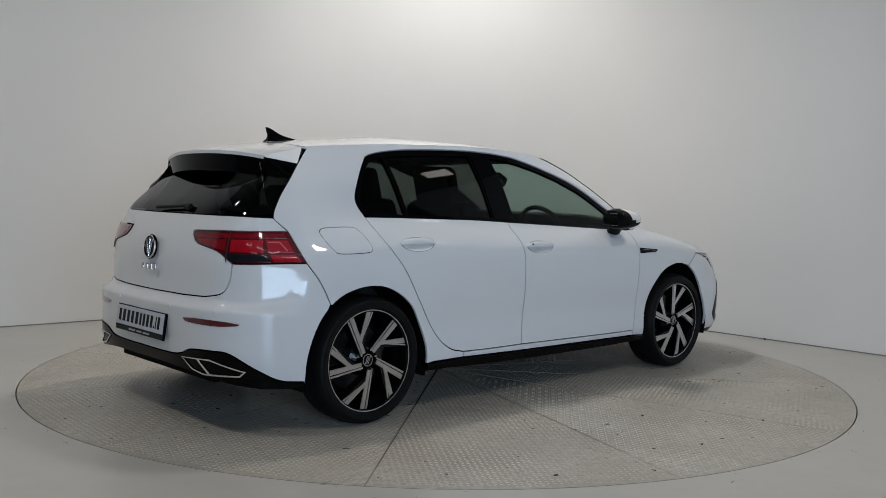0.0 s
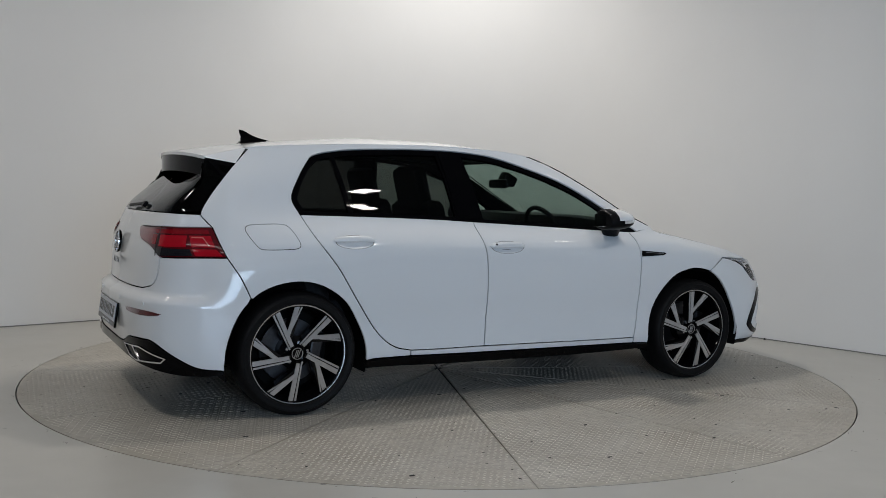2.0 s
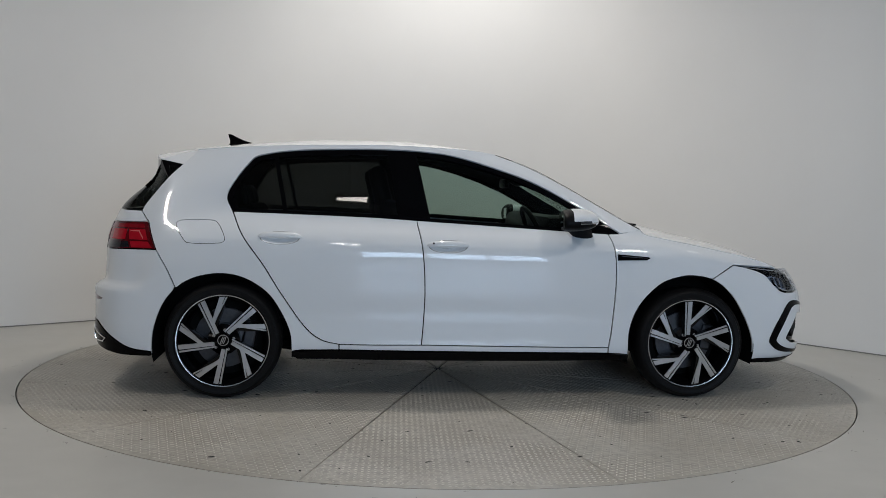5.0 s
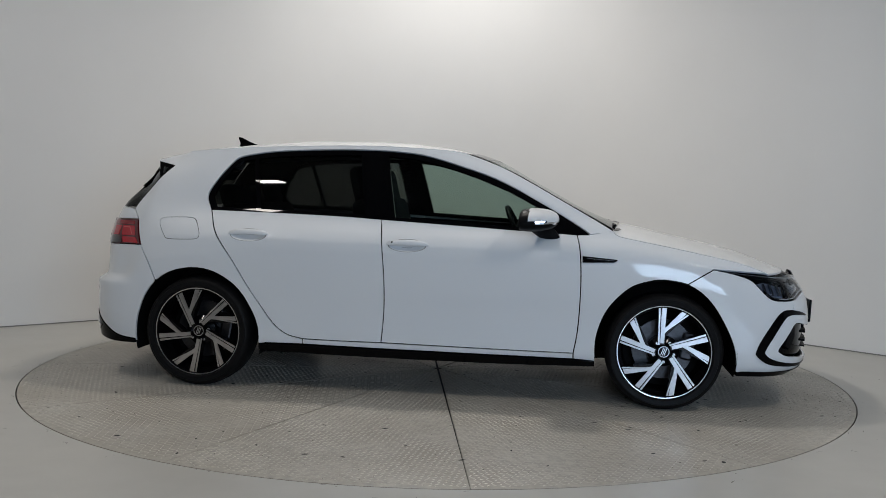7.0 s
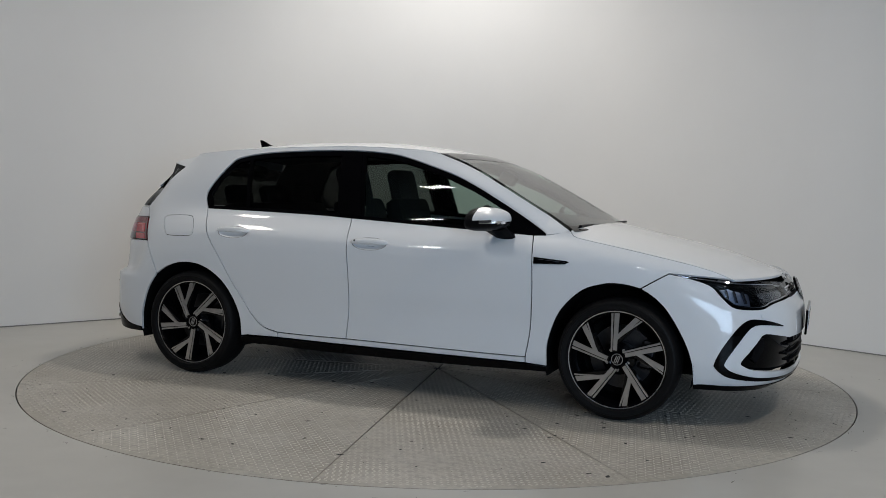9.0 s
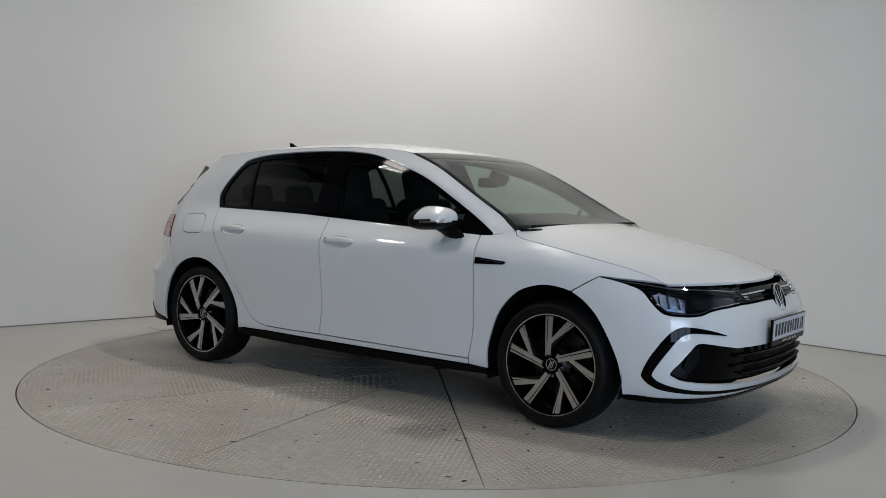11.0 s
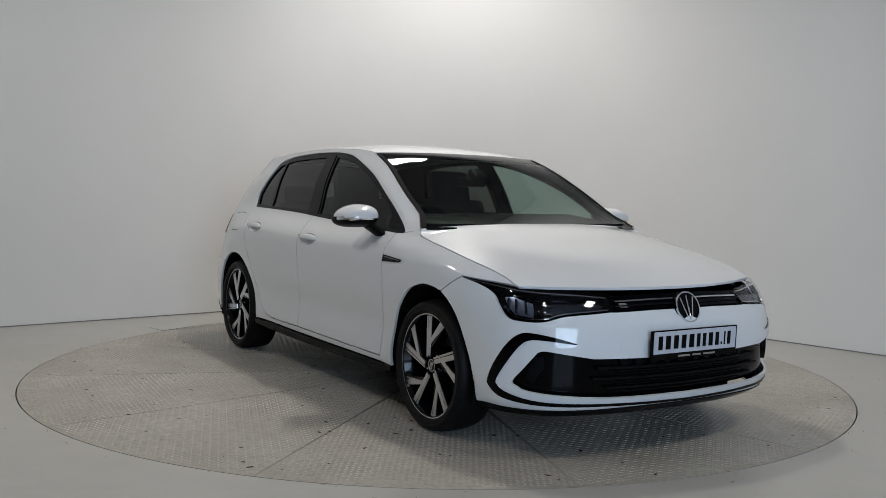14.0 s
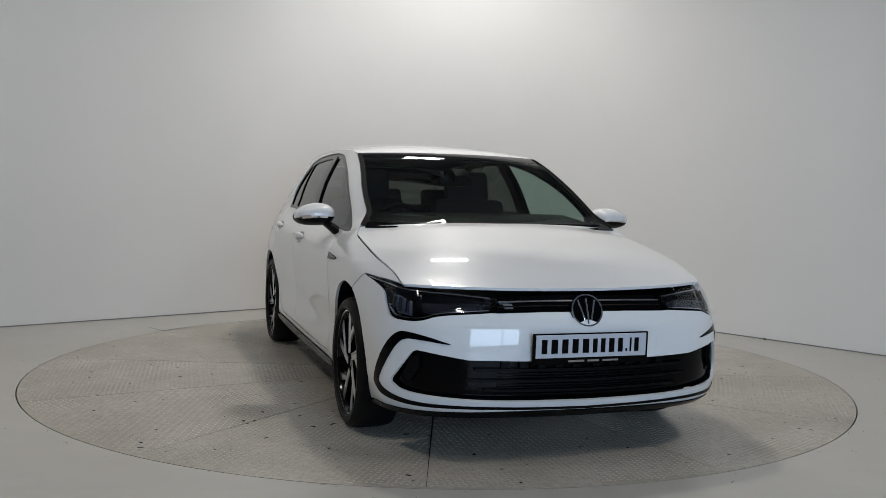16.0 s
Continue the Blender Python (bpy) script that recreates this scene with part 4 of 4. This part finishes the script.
    for k in range(9):
        z0 = .298 + .0115 * k
        panel("radiator_fin", about_nose([(0, z0 + .005), (UF(.40), z0 + .007), (UF(.40), z0 + .003), (0, z0)]), M_PLASTIC, CAR, off=0.027, rim=0.008, gap=0, step=0.06)
    for put in ((lambda p: p), other):
        for y in (.03, .11, .19, .27, .35):
            panel("grille_rib", put([(UF(y), .446), (UF(y + .035), .446), (UF(y + .035), .421), (UF(y), .421)]), M_PLASTIC, CAR, off=0.018, rim=0.015, gap=0, step=0.03)
        panel("air_curtain", put([(U(1.998), .455), (U(2.03), .466), (U(2.03), .41), (U(1.995), .345), (U(1.972), .37)]), M_PLASTIC, CAR, off=0.012, rim=0.02, gap=0, step=0.02)
        panel("tow_cover", put([(UF(.40), .545), (UF(.335), .547), (UF(.335), .478), (UF(.40), .475)]), M_WHITE, CAR, off=-0.0012, rim=0.003, gap=0, step=0.03)
        bm = bmesh.new()
        tube(bm, .011, .006, basis(U(2.02) if put(((1, 1),))[0][0] > 0 else -U(2.02), .575, 0.0), 20)
        part("parking_sensor", bm, M_WHITE, CAR, smooth=True)


front_end()


def emblem(parent_name, m, r):
    """Round black badge with a chrome ring and plain chrome strokes."""
    bm = bmesh.new()
    tube(bm, r, .014, Matrix(), 48)
    bmesh.ops.bevel(bm, geom=[e for e in bm.edges if e.calc_face_angle(0) > 1], offset=.004, segments=2, affect="EDGES")
    disc = part(parent_name, bm, M_GLOSS, CAR, "round black badge with a silver ring", smooth=True)
    disc.matrix_basis = m
    bm = bmesh.new()
    for k in range(48):
        a0 = k * math.tau / 48
        box(bm, (r * .085, r * .135, .006), pose(r * .93 * math.cos(a0), r * .91 * math.sin(a0), .008, 0, 0, math.degrees(a0)))
    part("ring", bm, M_CHROME, disc, "chrome ring")
    for dx, dy, lean, ln in ((-.36, 0, 16, 1.25), (.36, 0, -16, 1.25), (0, -.04, 0, 1.5)):
        bm = bmesh.new()
        box(bm, (r * .10, r * ln, .006), pose(r * dx, r * dy, .008, 0, 0, lean), .001)
        part("stroke", bm, M_CHROME, disc)


def number_plate(name, m):
    bm = bmesh.new()
    box(bm, (.54, .132, .012), pose(0, -.006, 0), .004)
    ob = part(name, bm, M_GLOSS, CAR, "pale plate with dark lettering in a black holder")
    ob.matrix_basis = m
    bm = bmesh.new()
    box(bm, (.516, .098, .004), pose(0, .006, .0075), .0015)
    part("plate_face", bm, M_PLATEFACE, ob, "pale grey plate")
    w = [.036, .042, .040, .040, .042, .030, .030, .036, .032, .012, .012, .030]
    x = -.238
    for k, wd in enumerate(w):
        bm = bmesh.new()
        box(bm, (wd * .70, .060 if k != 9 else .012, .002), pose(x + wd / 2, .006 if k != 9 else -.016, .0098))
        part("letter_bar", bm, M_GLOSS, ob)
        x += wd + .0075
    for k in range(3):
        bm = bmesh.new()
        box(bm, (.075 - .02 * (k == 1), .008, .002), pose(-.07 + .08 * k, -.058, .0068))
        part("letter_bar", bm, M_GREY, ob)


def facing(x, y, z, back, tilt):
    """Pose with z outwards at the car's nose or tail."""
    return pose(x, y, z) @ (pose(0, 0, 0, 90 - tilt, 0, -90) if back else pose(0, 0, 0, 90 - tilt, 0, 90))


panel("grille_mark", [(UF(.335), .690), (UF(.375), .690), (UF(.370), .672), (UF(.330), .672)], M_GREY, CAR, "small silver mark", off=0.008, rim=0.004, gap=0, step=0.02)
emblem("front_badge", facing(2.147, 0, .658, False, 20), .075)
emblem("rear_badge", facing(-2.052, 0, .845, True, 6), .062)
number_plate("front_plate", facing(2.203, 0, .512, False, -2))
number_plate("rear_plate", facing(-2.103, 0, .478, True, 8))


def rear_end():
    lamp_all = [(UR(.34), .940), (UR(.6), .947), (U(-1.754), .951)] + LAMP_FRONT[1:] + [(U(-1.90), .803), (UR(.668), .80)] + spline([(UR(.668), .80), (UR(.57), .850), (UR(.42), .880), (UR(.36), .910), (UR(.34), .940)])[1:]
    for put in ((lambda p: p), lambda p: [(2 * UEND - u, z) for u, z in p]):
        base = panel("tail_lamp", put(lamp_all), M_DARKRED, CAR, "dark red tail lamp with brighter red bars", off=-0.006, rim=0.03, gap=0.003, step=0.02)
        panel("upper_bar", put([(UR(.375), .928), (UR(.60), .934), (U(-1.775), .937), (U(-1.765), .917), (UR(.60), .914), (UR(.39), .912)]), M_MIDRED, base, "dim red bar", off=-0.0075, rim=0.004, gap=0, step=0.02)
        panel("inner_block", put([(UR(.40), .905), (UR(.615), .908), (UR(.62), .860), (UR(.575), .862), (UR(.43), .886)]), M_MIDRED, base, "dim red block", off=-0.0075, rim=0.004, gap=0, step=0.02)
        panel("middle_bar", put([(UR(.645), .908), (U(-1.90), .908), (U(-1.90), .853), (UR(.65), .852)]), M_RED, base, "bright red block", off=-0.0075, rim=0.004, gap=0, step=0.02)
        panel("outer_block", put([(U(-1.885), .908), (U(-1.762), .908), (U(-1.738), .853), (U(-1.865), .853)]), M_RED, base, "bright red block", off=-0.0075, rim=0.004, gap=0, step=0.02)
        panel("lower_block", put([(U(-1.86), .844), (U(-1.734), .844), (U(-1.702), .812), (U(-1.84), .811)]), M_RED, base, "bright red corner", off=-0.0075, rim=0.004, gap=0, step=0.02)
        panel("reversing_window", put([(UR(.60), .846), (U(-1.875), .843), (U(-1.855), .811), (UR(.66), .807)]), M_SMOKE, base, "smoked lower window", off=-0.0075, rim=0.004, gap=0, step=0.02)
        panel("light_hook", put([(U(-1.87), .902), (U(-1.80), .902), (U(-1.765), .862), (U(-1.770), .858), (U(-1.803), .896), (U(-1.87), .897)]), M_REDGLOW, base, "pale red light guide", off=-0.0085, rim=0.003, gap=0, step=0.02)
        panel("lamp_split", put([(UR(.628), .948), (UR(.634), .948), (UR(.634), .803), (UR(.628), .822)]), M_DARK, base, off=-0.008, rim=0.003, gap=0, step=0.02)
        panel("reflector_strip", put(spline([(UR(.40), .535), (UR(.5), .542), (UR(.66), .541), (U(-1.975), .532)]) + spline([(U(-1.985), .524), (UR(.64), .516), (UR(.5), .516), (UR(.42), .521)])), M_DARKRED, CAR, "dark red bumper reflector", off=-0.002, rim=0.01, gap=0, step=0.02)
        # exhaust-look trims
        ex = [(UR(.40), .352), (UR(.60), .362), (U(-1.955), .318), (U(-1.975), .292), (UR(.56), .285), (UR(.48), .300)]
        frame_ = panel("exhaust_trim", put(ex), M_CHROME, CAR, "chrome-edged exhaust trim", off=-0.010, rim=0.02, gap=0, step=0.02, holes=[put(shrink(clean(ex), .007))])
        panel("trim_insert", put(shrink(clean(ex), .006)), M_PLASTIC, frame_, "black insert", off=-0.003, rim=0, gap=0, step=0.02)
        panel("trim_bar", put([(UR(.51), .356), (UR(.525), .356), (UR(.605), .290), (UR(.59), .289)]), M_CHROME, frame_, off=-0.009, rim=0.01, gap=0, step=0.02)
    for y in (.28, .62):
        for sg in (1, -1):
            bm = bmesh.new()
            u = UR(y) if sg > 0 else 2 * UEND - UR(y)
            tube(bm, .0115, .006, basis(u, .572), 20)
            part("parking_sensor", bm, M_WHITE, CAR, smooth=True)
    for k in range(4):
        bm = bmesh.new()
        box(bm, (.026, .030, .006), pose(-.066 + .044 * k, 0, 0), .003)
        ob = part("letter_bar", bm, M_GREY, CAR, "silver lettering block")
        ob.matrix_basis = facing(-2.063, 0, .748, True, 4)
    # wiper on the rear window
    bm = bmesh.new()
    box(bm, (.30, .016, .012), pose(.05, .008, .012, 0, 0, 4), .004)
    box(bm, (.05, .035, .02), pose(-.10, 0, .008), .008)
    ob = part("rear_wiper", bm, M_PLASTIC, CAR, "black rear wiper")
    ob.matrix_basis = basis(UEND - 0.10, 1.045, -0.002)


rear_end()


def spoiler():
    """White roof end running out over the rear window, with a black rear face and side blades."""
    k = lambda x: (abs(x) - 1.498) / .217
    edge = lambda x: np.array([x, -(.497 - .004 * k(x)), 1.360 - .052 * k(x)])
    low = lambda x: np.array([x, -(.495 - .004 * k(x)), 1.360 - .052 * k(x) - .016])
    sweep = lambda x: -0.085 * k(x)
    span("roof_spoiler", np.linspace(-1.500, -1.715, 12), edge, sweep, ROOF_C, M_WHITE, CAR, "white roof spoiler", power=2.6, thick=0.016)
    span("spoiler_face", np.linspace(-1.66, -1.712, 5), low, sweep, lambda x: float(ROOF_C(x)) - .016, M_GLOSS, CAR, "gloss black rear face of the spoiler", power=2.6, thick=0.088)
    for sg in (1, -1):
        tri_ = [(-1.712, .497, 1.304), (-1.716, .508, 1.208), (-1.650, .628, 1.200), (-1.572, .568, 1.276)]
        vs = [(x, -sg * (y + .004), z) for x, y, z in tri_] + [(x + .01, -sg * (y - .05), z) for x, y, z in tri_]
        n = len(tri_)
        fs = [tuple(range(n)), tuple(range(2 * n - 1, n - 1, -1))] + [(i, i + n, (i + 1) % n + n, (i + 1) % n) for i in range(n)]
        top_ = [(-1.497, .497, 1.359), (-1.714, .497, 1.308), (-1.712, .500, 1.300), (-1.574, .572, 1.274)]
        vv = [(x, -sg * (y + .006), z) for x, y, z in top_] + [(x + .01, -sg * (y - .03), z) for x, y, z in top_]
        k4 = len(top_)
        ff = [tuple(range(k4)), tuple(range(2 * k4 - 1, k4 - 1, -1))] + [(i, i + k4, (i + 1) % k4 + k4, (i + 1) % k4) for i in range(k4)]
        data_part("spoiler_side", vv, [f[::-1] for f in ff] if sg > 0 else ff, M_WHITE, CAR, smooth=False)
        data_part("spoiler_blade", vs, fs, M_GLOSS, CAR, "gloss black blade beside the rear window", smooth=False)


spoiler()


# ---- small parts of the sides ----
def door_handles():
    for put in (1, -1):
        for x, z, key in ((-1.02, .893, 0), (-.098, .861, 1)):
            m = basis(put * U(x), z)
            vs, fs, rings, seg = [], [], 7, 36
            for i in range(rings):
                f = 1 - i / (rings - 1)
                lim = [(put * (U(x) + .104 * f * math.cos(a)), z - .011 + .034 * f * math.sin(a)) for a in np.arange(seg) * math.tau / seg]
                pp, nn = skin([q[0] for q in lim], [q[1] for q in lim]), skin_normal([q[0] for q in lim], [q[1] for q in lim])
                vs += [tuple(v) for v in pp - nn * (.0165 * (1 - f ** 4) + .0008)]
            for i in range(rings - 1):
                fs += [(i * seg + k, i * seg + (k + 1) % seg, (i + 1) * seg + (k + 1) % seg, (i + 1) * seg + k) for k in range(seg)]
            if put > 0:
                fs = [f[::-1] for f in fs]
            data_part("handle_cup", vs, fs, M_WHITE, CAR)
            # thin grey ring along the cup's rim
            vs, fs = [], []
            for f in (.985, 1.035):
                lim = [(put * (U(x) + .104 * f * math.cos(a)), z - .011 + .034 * f * math.sin(a)) for a in np.arange(seg) * math.tau / seg]
                pp, nn = skin([q[0] for q in lim], [q[1] for q in lim]), skin_normal([q[0] for q in lim], [q[1] for q in lim])
                vs += [tuple(v) for v in pp + nn * .0008]
            fs = [(k, (k + 1) % seg, seg + (k + 1) % seg, seg + k) for k in range(seg)]
            data_part("handle_outline", vs, fs if put < 0 else [f[::-1] for f in fs], M_JOINT, CAR, "thin grey outline")
            vs, fs = [], []
            n, kk = 22, 12
            for i in range(n + 1):
                s = -1 + 2 * i / n
                wid = .0175 * max(0.0, 1 - abs(s) ** 4.5) ** .5 + .0005
                out = .020 * (1 - abs(s) ** 2.6) + .002
                for j in range(kk):
                    a = j * math.tau / kk
                    vs.append(tuple(m @ Vector((s * .120, .006 + wid * math.sin(a), out + .011 * math.cos(a) * (1 - abs(s) ** 6)))))
            for i in range(n):
                fs += [(i * kk + j, i * kk + (j + 1) % kk, (i + 1) * kk + (j + 1) % kk, (i + 1) * kk + j) for j in range(kk)]
            fs += [tuple(range(kk))[::-1], tuple(range(n * kk, n * kk + kk))]
            h = data_part("door_handle", vs, fs, M_WHITE, CAR, "white body-coloured door handle")
            if key:
                bm = bmesh.new()
                tube(bm, .0055, .004, m @ pose(.083 * put, .006, .0245), 14)
                part("lock", bm, M_DARK, h, "dark lock hole")


door_handles()


def wing_badges():
    for put in ((lambda p: p), other):
        q = [(U(.868), .822), (U(.90), .820), (U(1.045), .809), (U(1.058), .804), (U(1.035), .793), (U(.868), .788)]
        base = panel("wing_badge", put(q), M_GLOSS, CAR, "gloss black side badge strip", off=-0.006, rim=0.012, gap=0, step=0.02)
        panel("badge_line", put([(U(.89), .813), (U(1.04), .803), (U(1.04), .801), (U(.89), .811)]), M_GREY, base, off=-0.0068, rim=0.002, gap=0, step=0.02)


wing_badges()


def mirrors():
    for sg in (1, -1):
        def shell(name, keep, mat, parent, label, grow=1.0):
            vs, fs = [], []
            n, k = 40, 24
            c = np.array([.585, .905, 1.010])
            for i in range(n):
                a = i * math.tau / n
                for j in range(k + 1):
                    b = -math.pi / 2 + math.pi * j / k
                    ca, sa, cb, sb = math.cos(a), math.sin(a), math.cos(b), math.sin(b)
                    ex = lambda v, e: math.copysign(abs(v) ** e, v)
                    x, y, z = ex(ca, .75) * ex(cb, .8), ex(sa, .62) * ex(cb, .7), ex(sb, .85)
                    x = x if x > 0 else max(x, -.62) * .56
                    taper = 1 - .22 * max(0, y)
                    vs.append((c[0] - .012 * y + .15 * x * grow, -sg * (c[1] + .110 * y * grow), c[2] + .066 * z * taper * grow * (1.0 if z > 0 else .92) - .012 * max(0, y) + (.006 * x)))
            for i in range(n):
                for j in range(k):
                    f = (i * (k + 1) + j, ((i + 1) % n) * (k + 1) + j, ((i + 1) % n) * (k + 1) + j + 1, i * (k + 1) + j + 1)
                    zc = sum(vs[v][2] for v in f) / 4
                    if keep(zc, sum(vs[v][0] for v in f) / 4):
                        fs.append(f if sg < 0 else f[::-1])
            return data_part(name, vs, fs, mat, parent, label)
        body = shell("door_mirror", lambda z, x: True, M_PLASTIC, CAR, "door mirror with white cap and black foot", .985)
        shell("cap", lambda z, x: z > 1.008 and x > .578, M_WHITE, body, "white cap", 1.0)
        shell("indicator", lambda z, x: .994 < z < 1.008 and x > .60, M_CHROME, body, "clear indicator strip", 1.0)
        bm = bmesh.new()
        box(bm, (.004, .150, .074), pose(.5325, -sg * .902, 1.008), .0015)
        part("mirror_glass", bm, M_CHROME, body, "mirror glass")
        vs, fs = [], []
        ring = 12
        for s in np.linspace(0, 1, 6):
            c = np.array([.690, .780, .916]) * (1 - s) + np.array([.630, .855, .975]) * s
            w, h = .052 * (1 - s) + .075 * s, .034 * (1 - s) + .024 * s
            vs += [(c[0] + w * math.cos(a), -sg * (c[1] + .01 * math.cos(a)), c[2] + h * math.sin(a)) for a in np.arange(ring) * math.tau / ring]
        for i in range(5):
            fs += [(i * ring + j, i * ring + (j + 1) % ring, (i + 1) * ring + (j + 1) % ring, (i + 1) * ring + j) for j in range(ring)]
        data_part("mirror_foot", vs, fs, M_PLASTIC, body, "black mirror foot")


mirrors()


def roof_fin():
    prof = [(-1.215, 1.432), (-1.25, 1.441), (-1.285, 1.450), (-1.315, 1.461), (-1.345, 1.476), (-1.372, 1.489), (-1.394, 1.492), (-1.391, 1.474), (-1.382, 1.452), (-1.384, 1.430), (-1.40, 1.412)]
    vs = []
    n = len(prof)
    for w in (-1, 1):
        for x, z in prof:
            base = float(ROOF_C(x))
            vs.append((x, w * max(.004, .036 * max(0.0, 1 - (z - base) / .05) ** 1.5 if z > base else .036), z - .010))
    fs = [tuple(range(n)), tuple(range(2 * n - 1, n - 1, -1))] + [(i, i + n, (i + 1) % n + n, (i + 1) % n) for i in range(n)]
    data_part("roof_fin", vs, fs, M_GLOSS, CAR, "gloss black shark-fin aerial", smooth=False)


roof_fin()


# ---- windscreen surround, wipers, cabin ----
def screen_details():
    bow = lambda x: 0.09 * max(0, min(1, (x - 0.1) / 0.93)) + 0.03 * max(0, min(1, (x + 0.3) / 0.5))
    span("screen_header", np.linspace(.30, .205, 6), lambda x: rail_point(x) + np.array([0, .004, .001]), bow, lambda x: float(ROOF_C(x)) + .001, M_GLOSS, CAR, "black band along the top of the windscreen", power=2.4, thick=.004)
    span("screen_frit", np.linspace(1.035, .985, 4), lambda x: rail_point(x) + np.array([0, .004, .002]), bow, lambda x: float(ROOF_C(x)) + .002, M_GLOSS, CAR, "black band along the foot of the windscreen", q1=.97, thick=.004)
    span("cowl", np.linspace(1.10, 1.0, 4), lambda x: np.array([x, -.70, .93]), lambda x: .06, lambda x: .962, M_PLASTIC, CAR, "black scuttle panel", thick=.02)
    for sg in (1, -1):
        # dark edge strip between pillar and windscreen
        vs, fs = [], []
        for i, x in enumerate(np.linspace(1.02, .22, 24)):
            e = rail_point(x)
            b = bow(x)
            for q in (1.0, .96):
                a, c = 1 - q * q, 1 - q ** 2.4
                vs.append((e[0] + b * a, -sg * abs(e[1]) * q, e[2] + (float(ROOF_C(e[0] + b)) - e[2]) * c + .0035))
            if i:
                f = (2 * i - 2, 2 * i - 1, 2 * i + 1, 2 * i)
                fs.append(f if sg > 0 else f[::-1])
        data_part("screen_edge", vs, fs, M_LINER, CAR, "black windscreen edge")
    for y0, y1 in ((-.60, .05), (.02, .62)):
        bm = bmesh.new()
        m = look((1.045, (y0 + y1) / 2, .985), (1.045, y1, .985))
        box(bm, (.02, .012, abs(y1 - y0)), m, .004)
        part("wiper", bm, M_PLASTIC, CAR, "black windscreen wiper")
    head = lambda x: np.array([rail_point(x)[0], rail_point(x)[1] * .97, rail_point(x)[2] - .03])
    span("headliner", np.linspace(.18, -1.5, 16), head, bow, lambda x: float(ROOF_C(x)) - .035, M_HEAD, CAR, "grey headlining", power=3.0)


M_HEAD = material("headlining", (0.11, 0.11, 0.106), 0.9, bump=0.3, bump_size=300, grain=0.1, grain_size=40)
screen_details()


def rounded(name, size, m, parent, mat=M_SEAT, bevel=.05, label=""):
    bm = bmesh.new()
    box(bm, size, m, bevel)
    return part(name, bm, mat, parent, label, smooth=True)


def cabin():
    for y in (-.36, .36):
        seat = rounded("front_seat", (.50, .50, .14), pose(.02, y, .50, 0, -6, 0), CAR, label="dark cloth front seat")
        rounded("backrest", (.13, .52, .62), pose(-.35, y, .80, 0, -16, 0), seat)
        rounded("headrest", (.10, .32, .28), pose(-.455, y, 1.16, 0, -14, 0), seat, bevel=.045)
    bench = rounded("rear_seat", (.50, 1.20, .16), pose(-.85, 0, .50, 0, -6, 0), CAR, label="dark cloth rear bench")
    rounded("backrest", (.14, 1.20, .56), pose(-1.18, 0, .78, 0, -18, 0), bench)
    for y in (-.40, 0, .40):
        rounded("headrest", (.08, .24, .14), pose(-1.29, y, 1.10, 0, -15, 0), bench, bevel=.035)
    rounded("dashboard", (.58, 1.36, .26), pose(.77, 0, .878, 0, 6, 0), CAR, M_PLASTIC, .06, "black dashboard")
    rounded("instrument_hood", (.16, .34, .10), pose(.64, -.36, .975), CAR, M_PLASTIC, .04)
    rounded("parcel_shelf", (.42, 1.16, .03), pose(-1.50, 0, .96), CAR, M_PLASTIC, .01)
    vs, fs = [], []
    n, k = 40, 10
    tilt = pose(.50, -.36, .90, 0, 64, 0)
    for i in range(n):
        a = i * math.tau / n
        for j in range(k):
            b = j * math.tau / k
            r = .185 + .015 * math.cos(b)
            vs.append(tuple(tilt @ Vector((r * math.cos(a), r * math.sin(a), .015 * math.sin(b)))))
    for i in range(n):
        fs += [(i * k + j, ((i + 1) % n) * k + j, ((i + 1) % n) * k + (j + 1) % k, i * k + (j + 1) % k) for j in range(k)]
    ring = data_part("steering_wheel", vs, fs, M_PLASTIC, CAR, "black steering wheel")
    rounded("spoke_bar", (.09, .34, .03), tilt, ring, M_PLASTIC, .012)
    rounded("mirror_inside", (.03, .22, .06), pose(.36, 0, 1.215), CAR, M_PLASTIC, .015, "black interior mirror")
    rounded("sensor_box", (.10, .09, .07), pose(.43, 0, 1.245, 0, 28, 0), CAR, M_PLASTIC, .015)


cabin()


def motions():
    rows_t, rows_c = [], []
    for k in range(33):
        t = k * 0.5
        a = 42.519 - 7.2002 * t - 0.00774 * t * t + 0.000652 * t ** 3
        m = pose(0, 0, 0, 0, 0, a)
        rows_t.append((t, m))
        rows_c.append((t, m @ pose(0.0384, -0.0468, 0)))
    walk(TURNTABLE, rows_t)
    walk(CAR, rows_c)


motions()
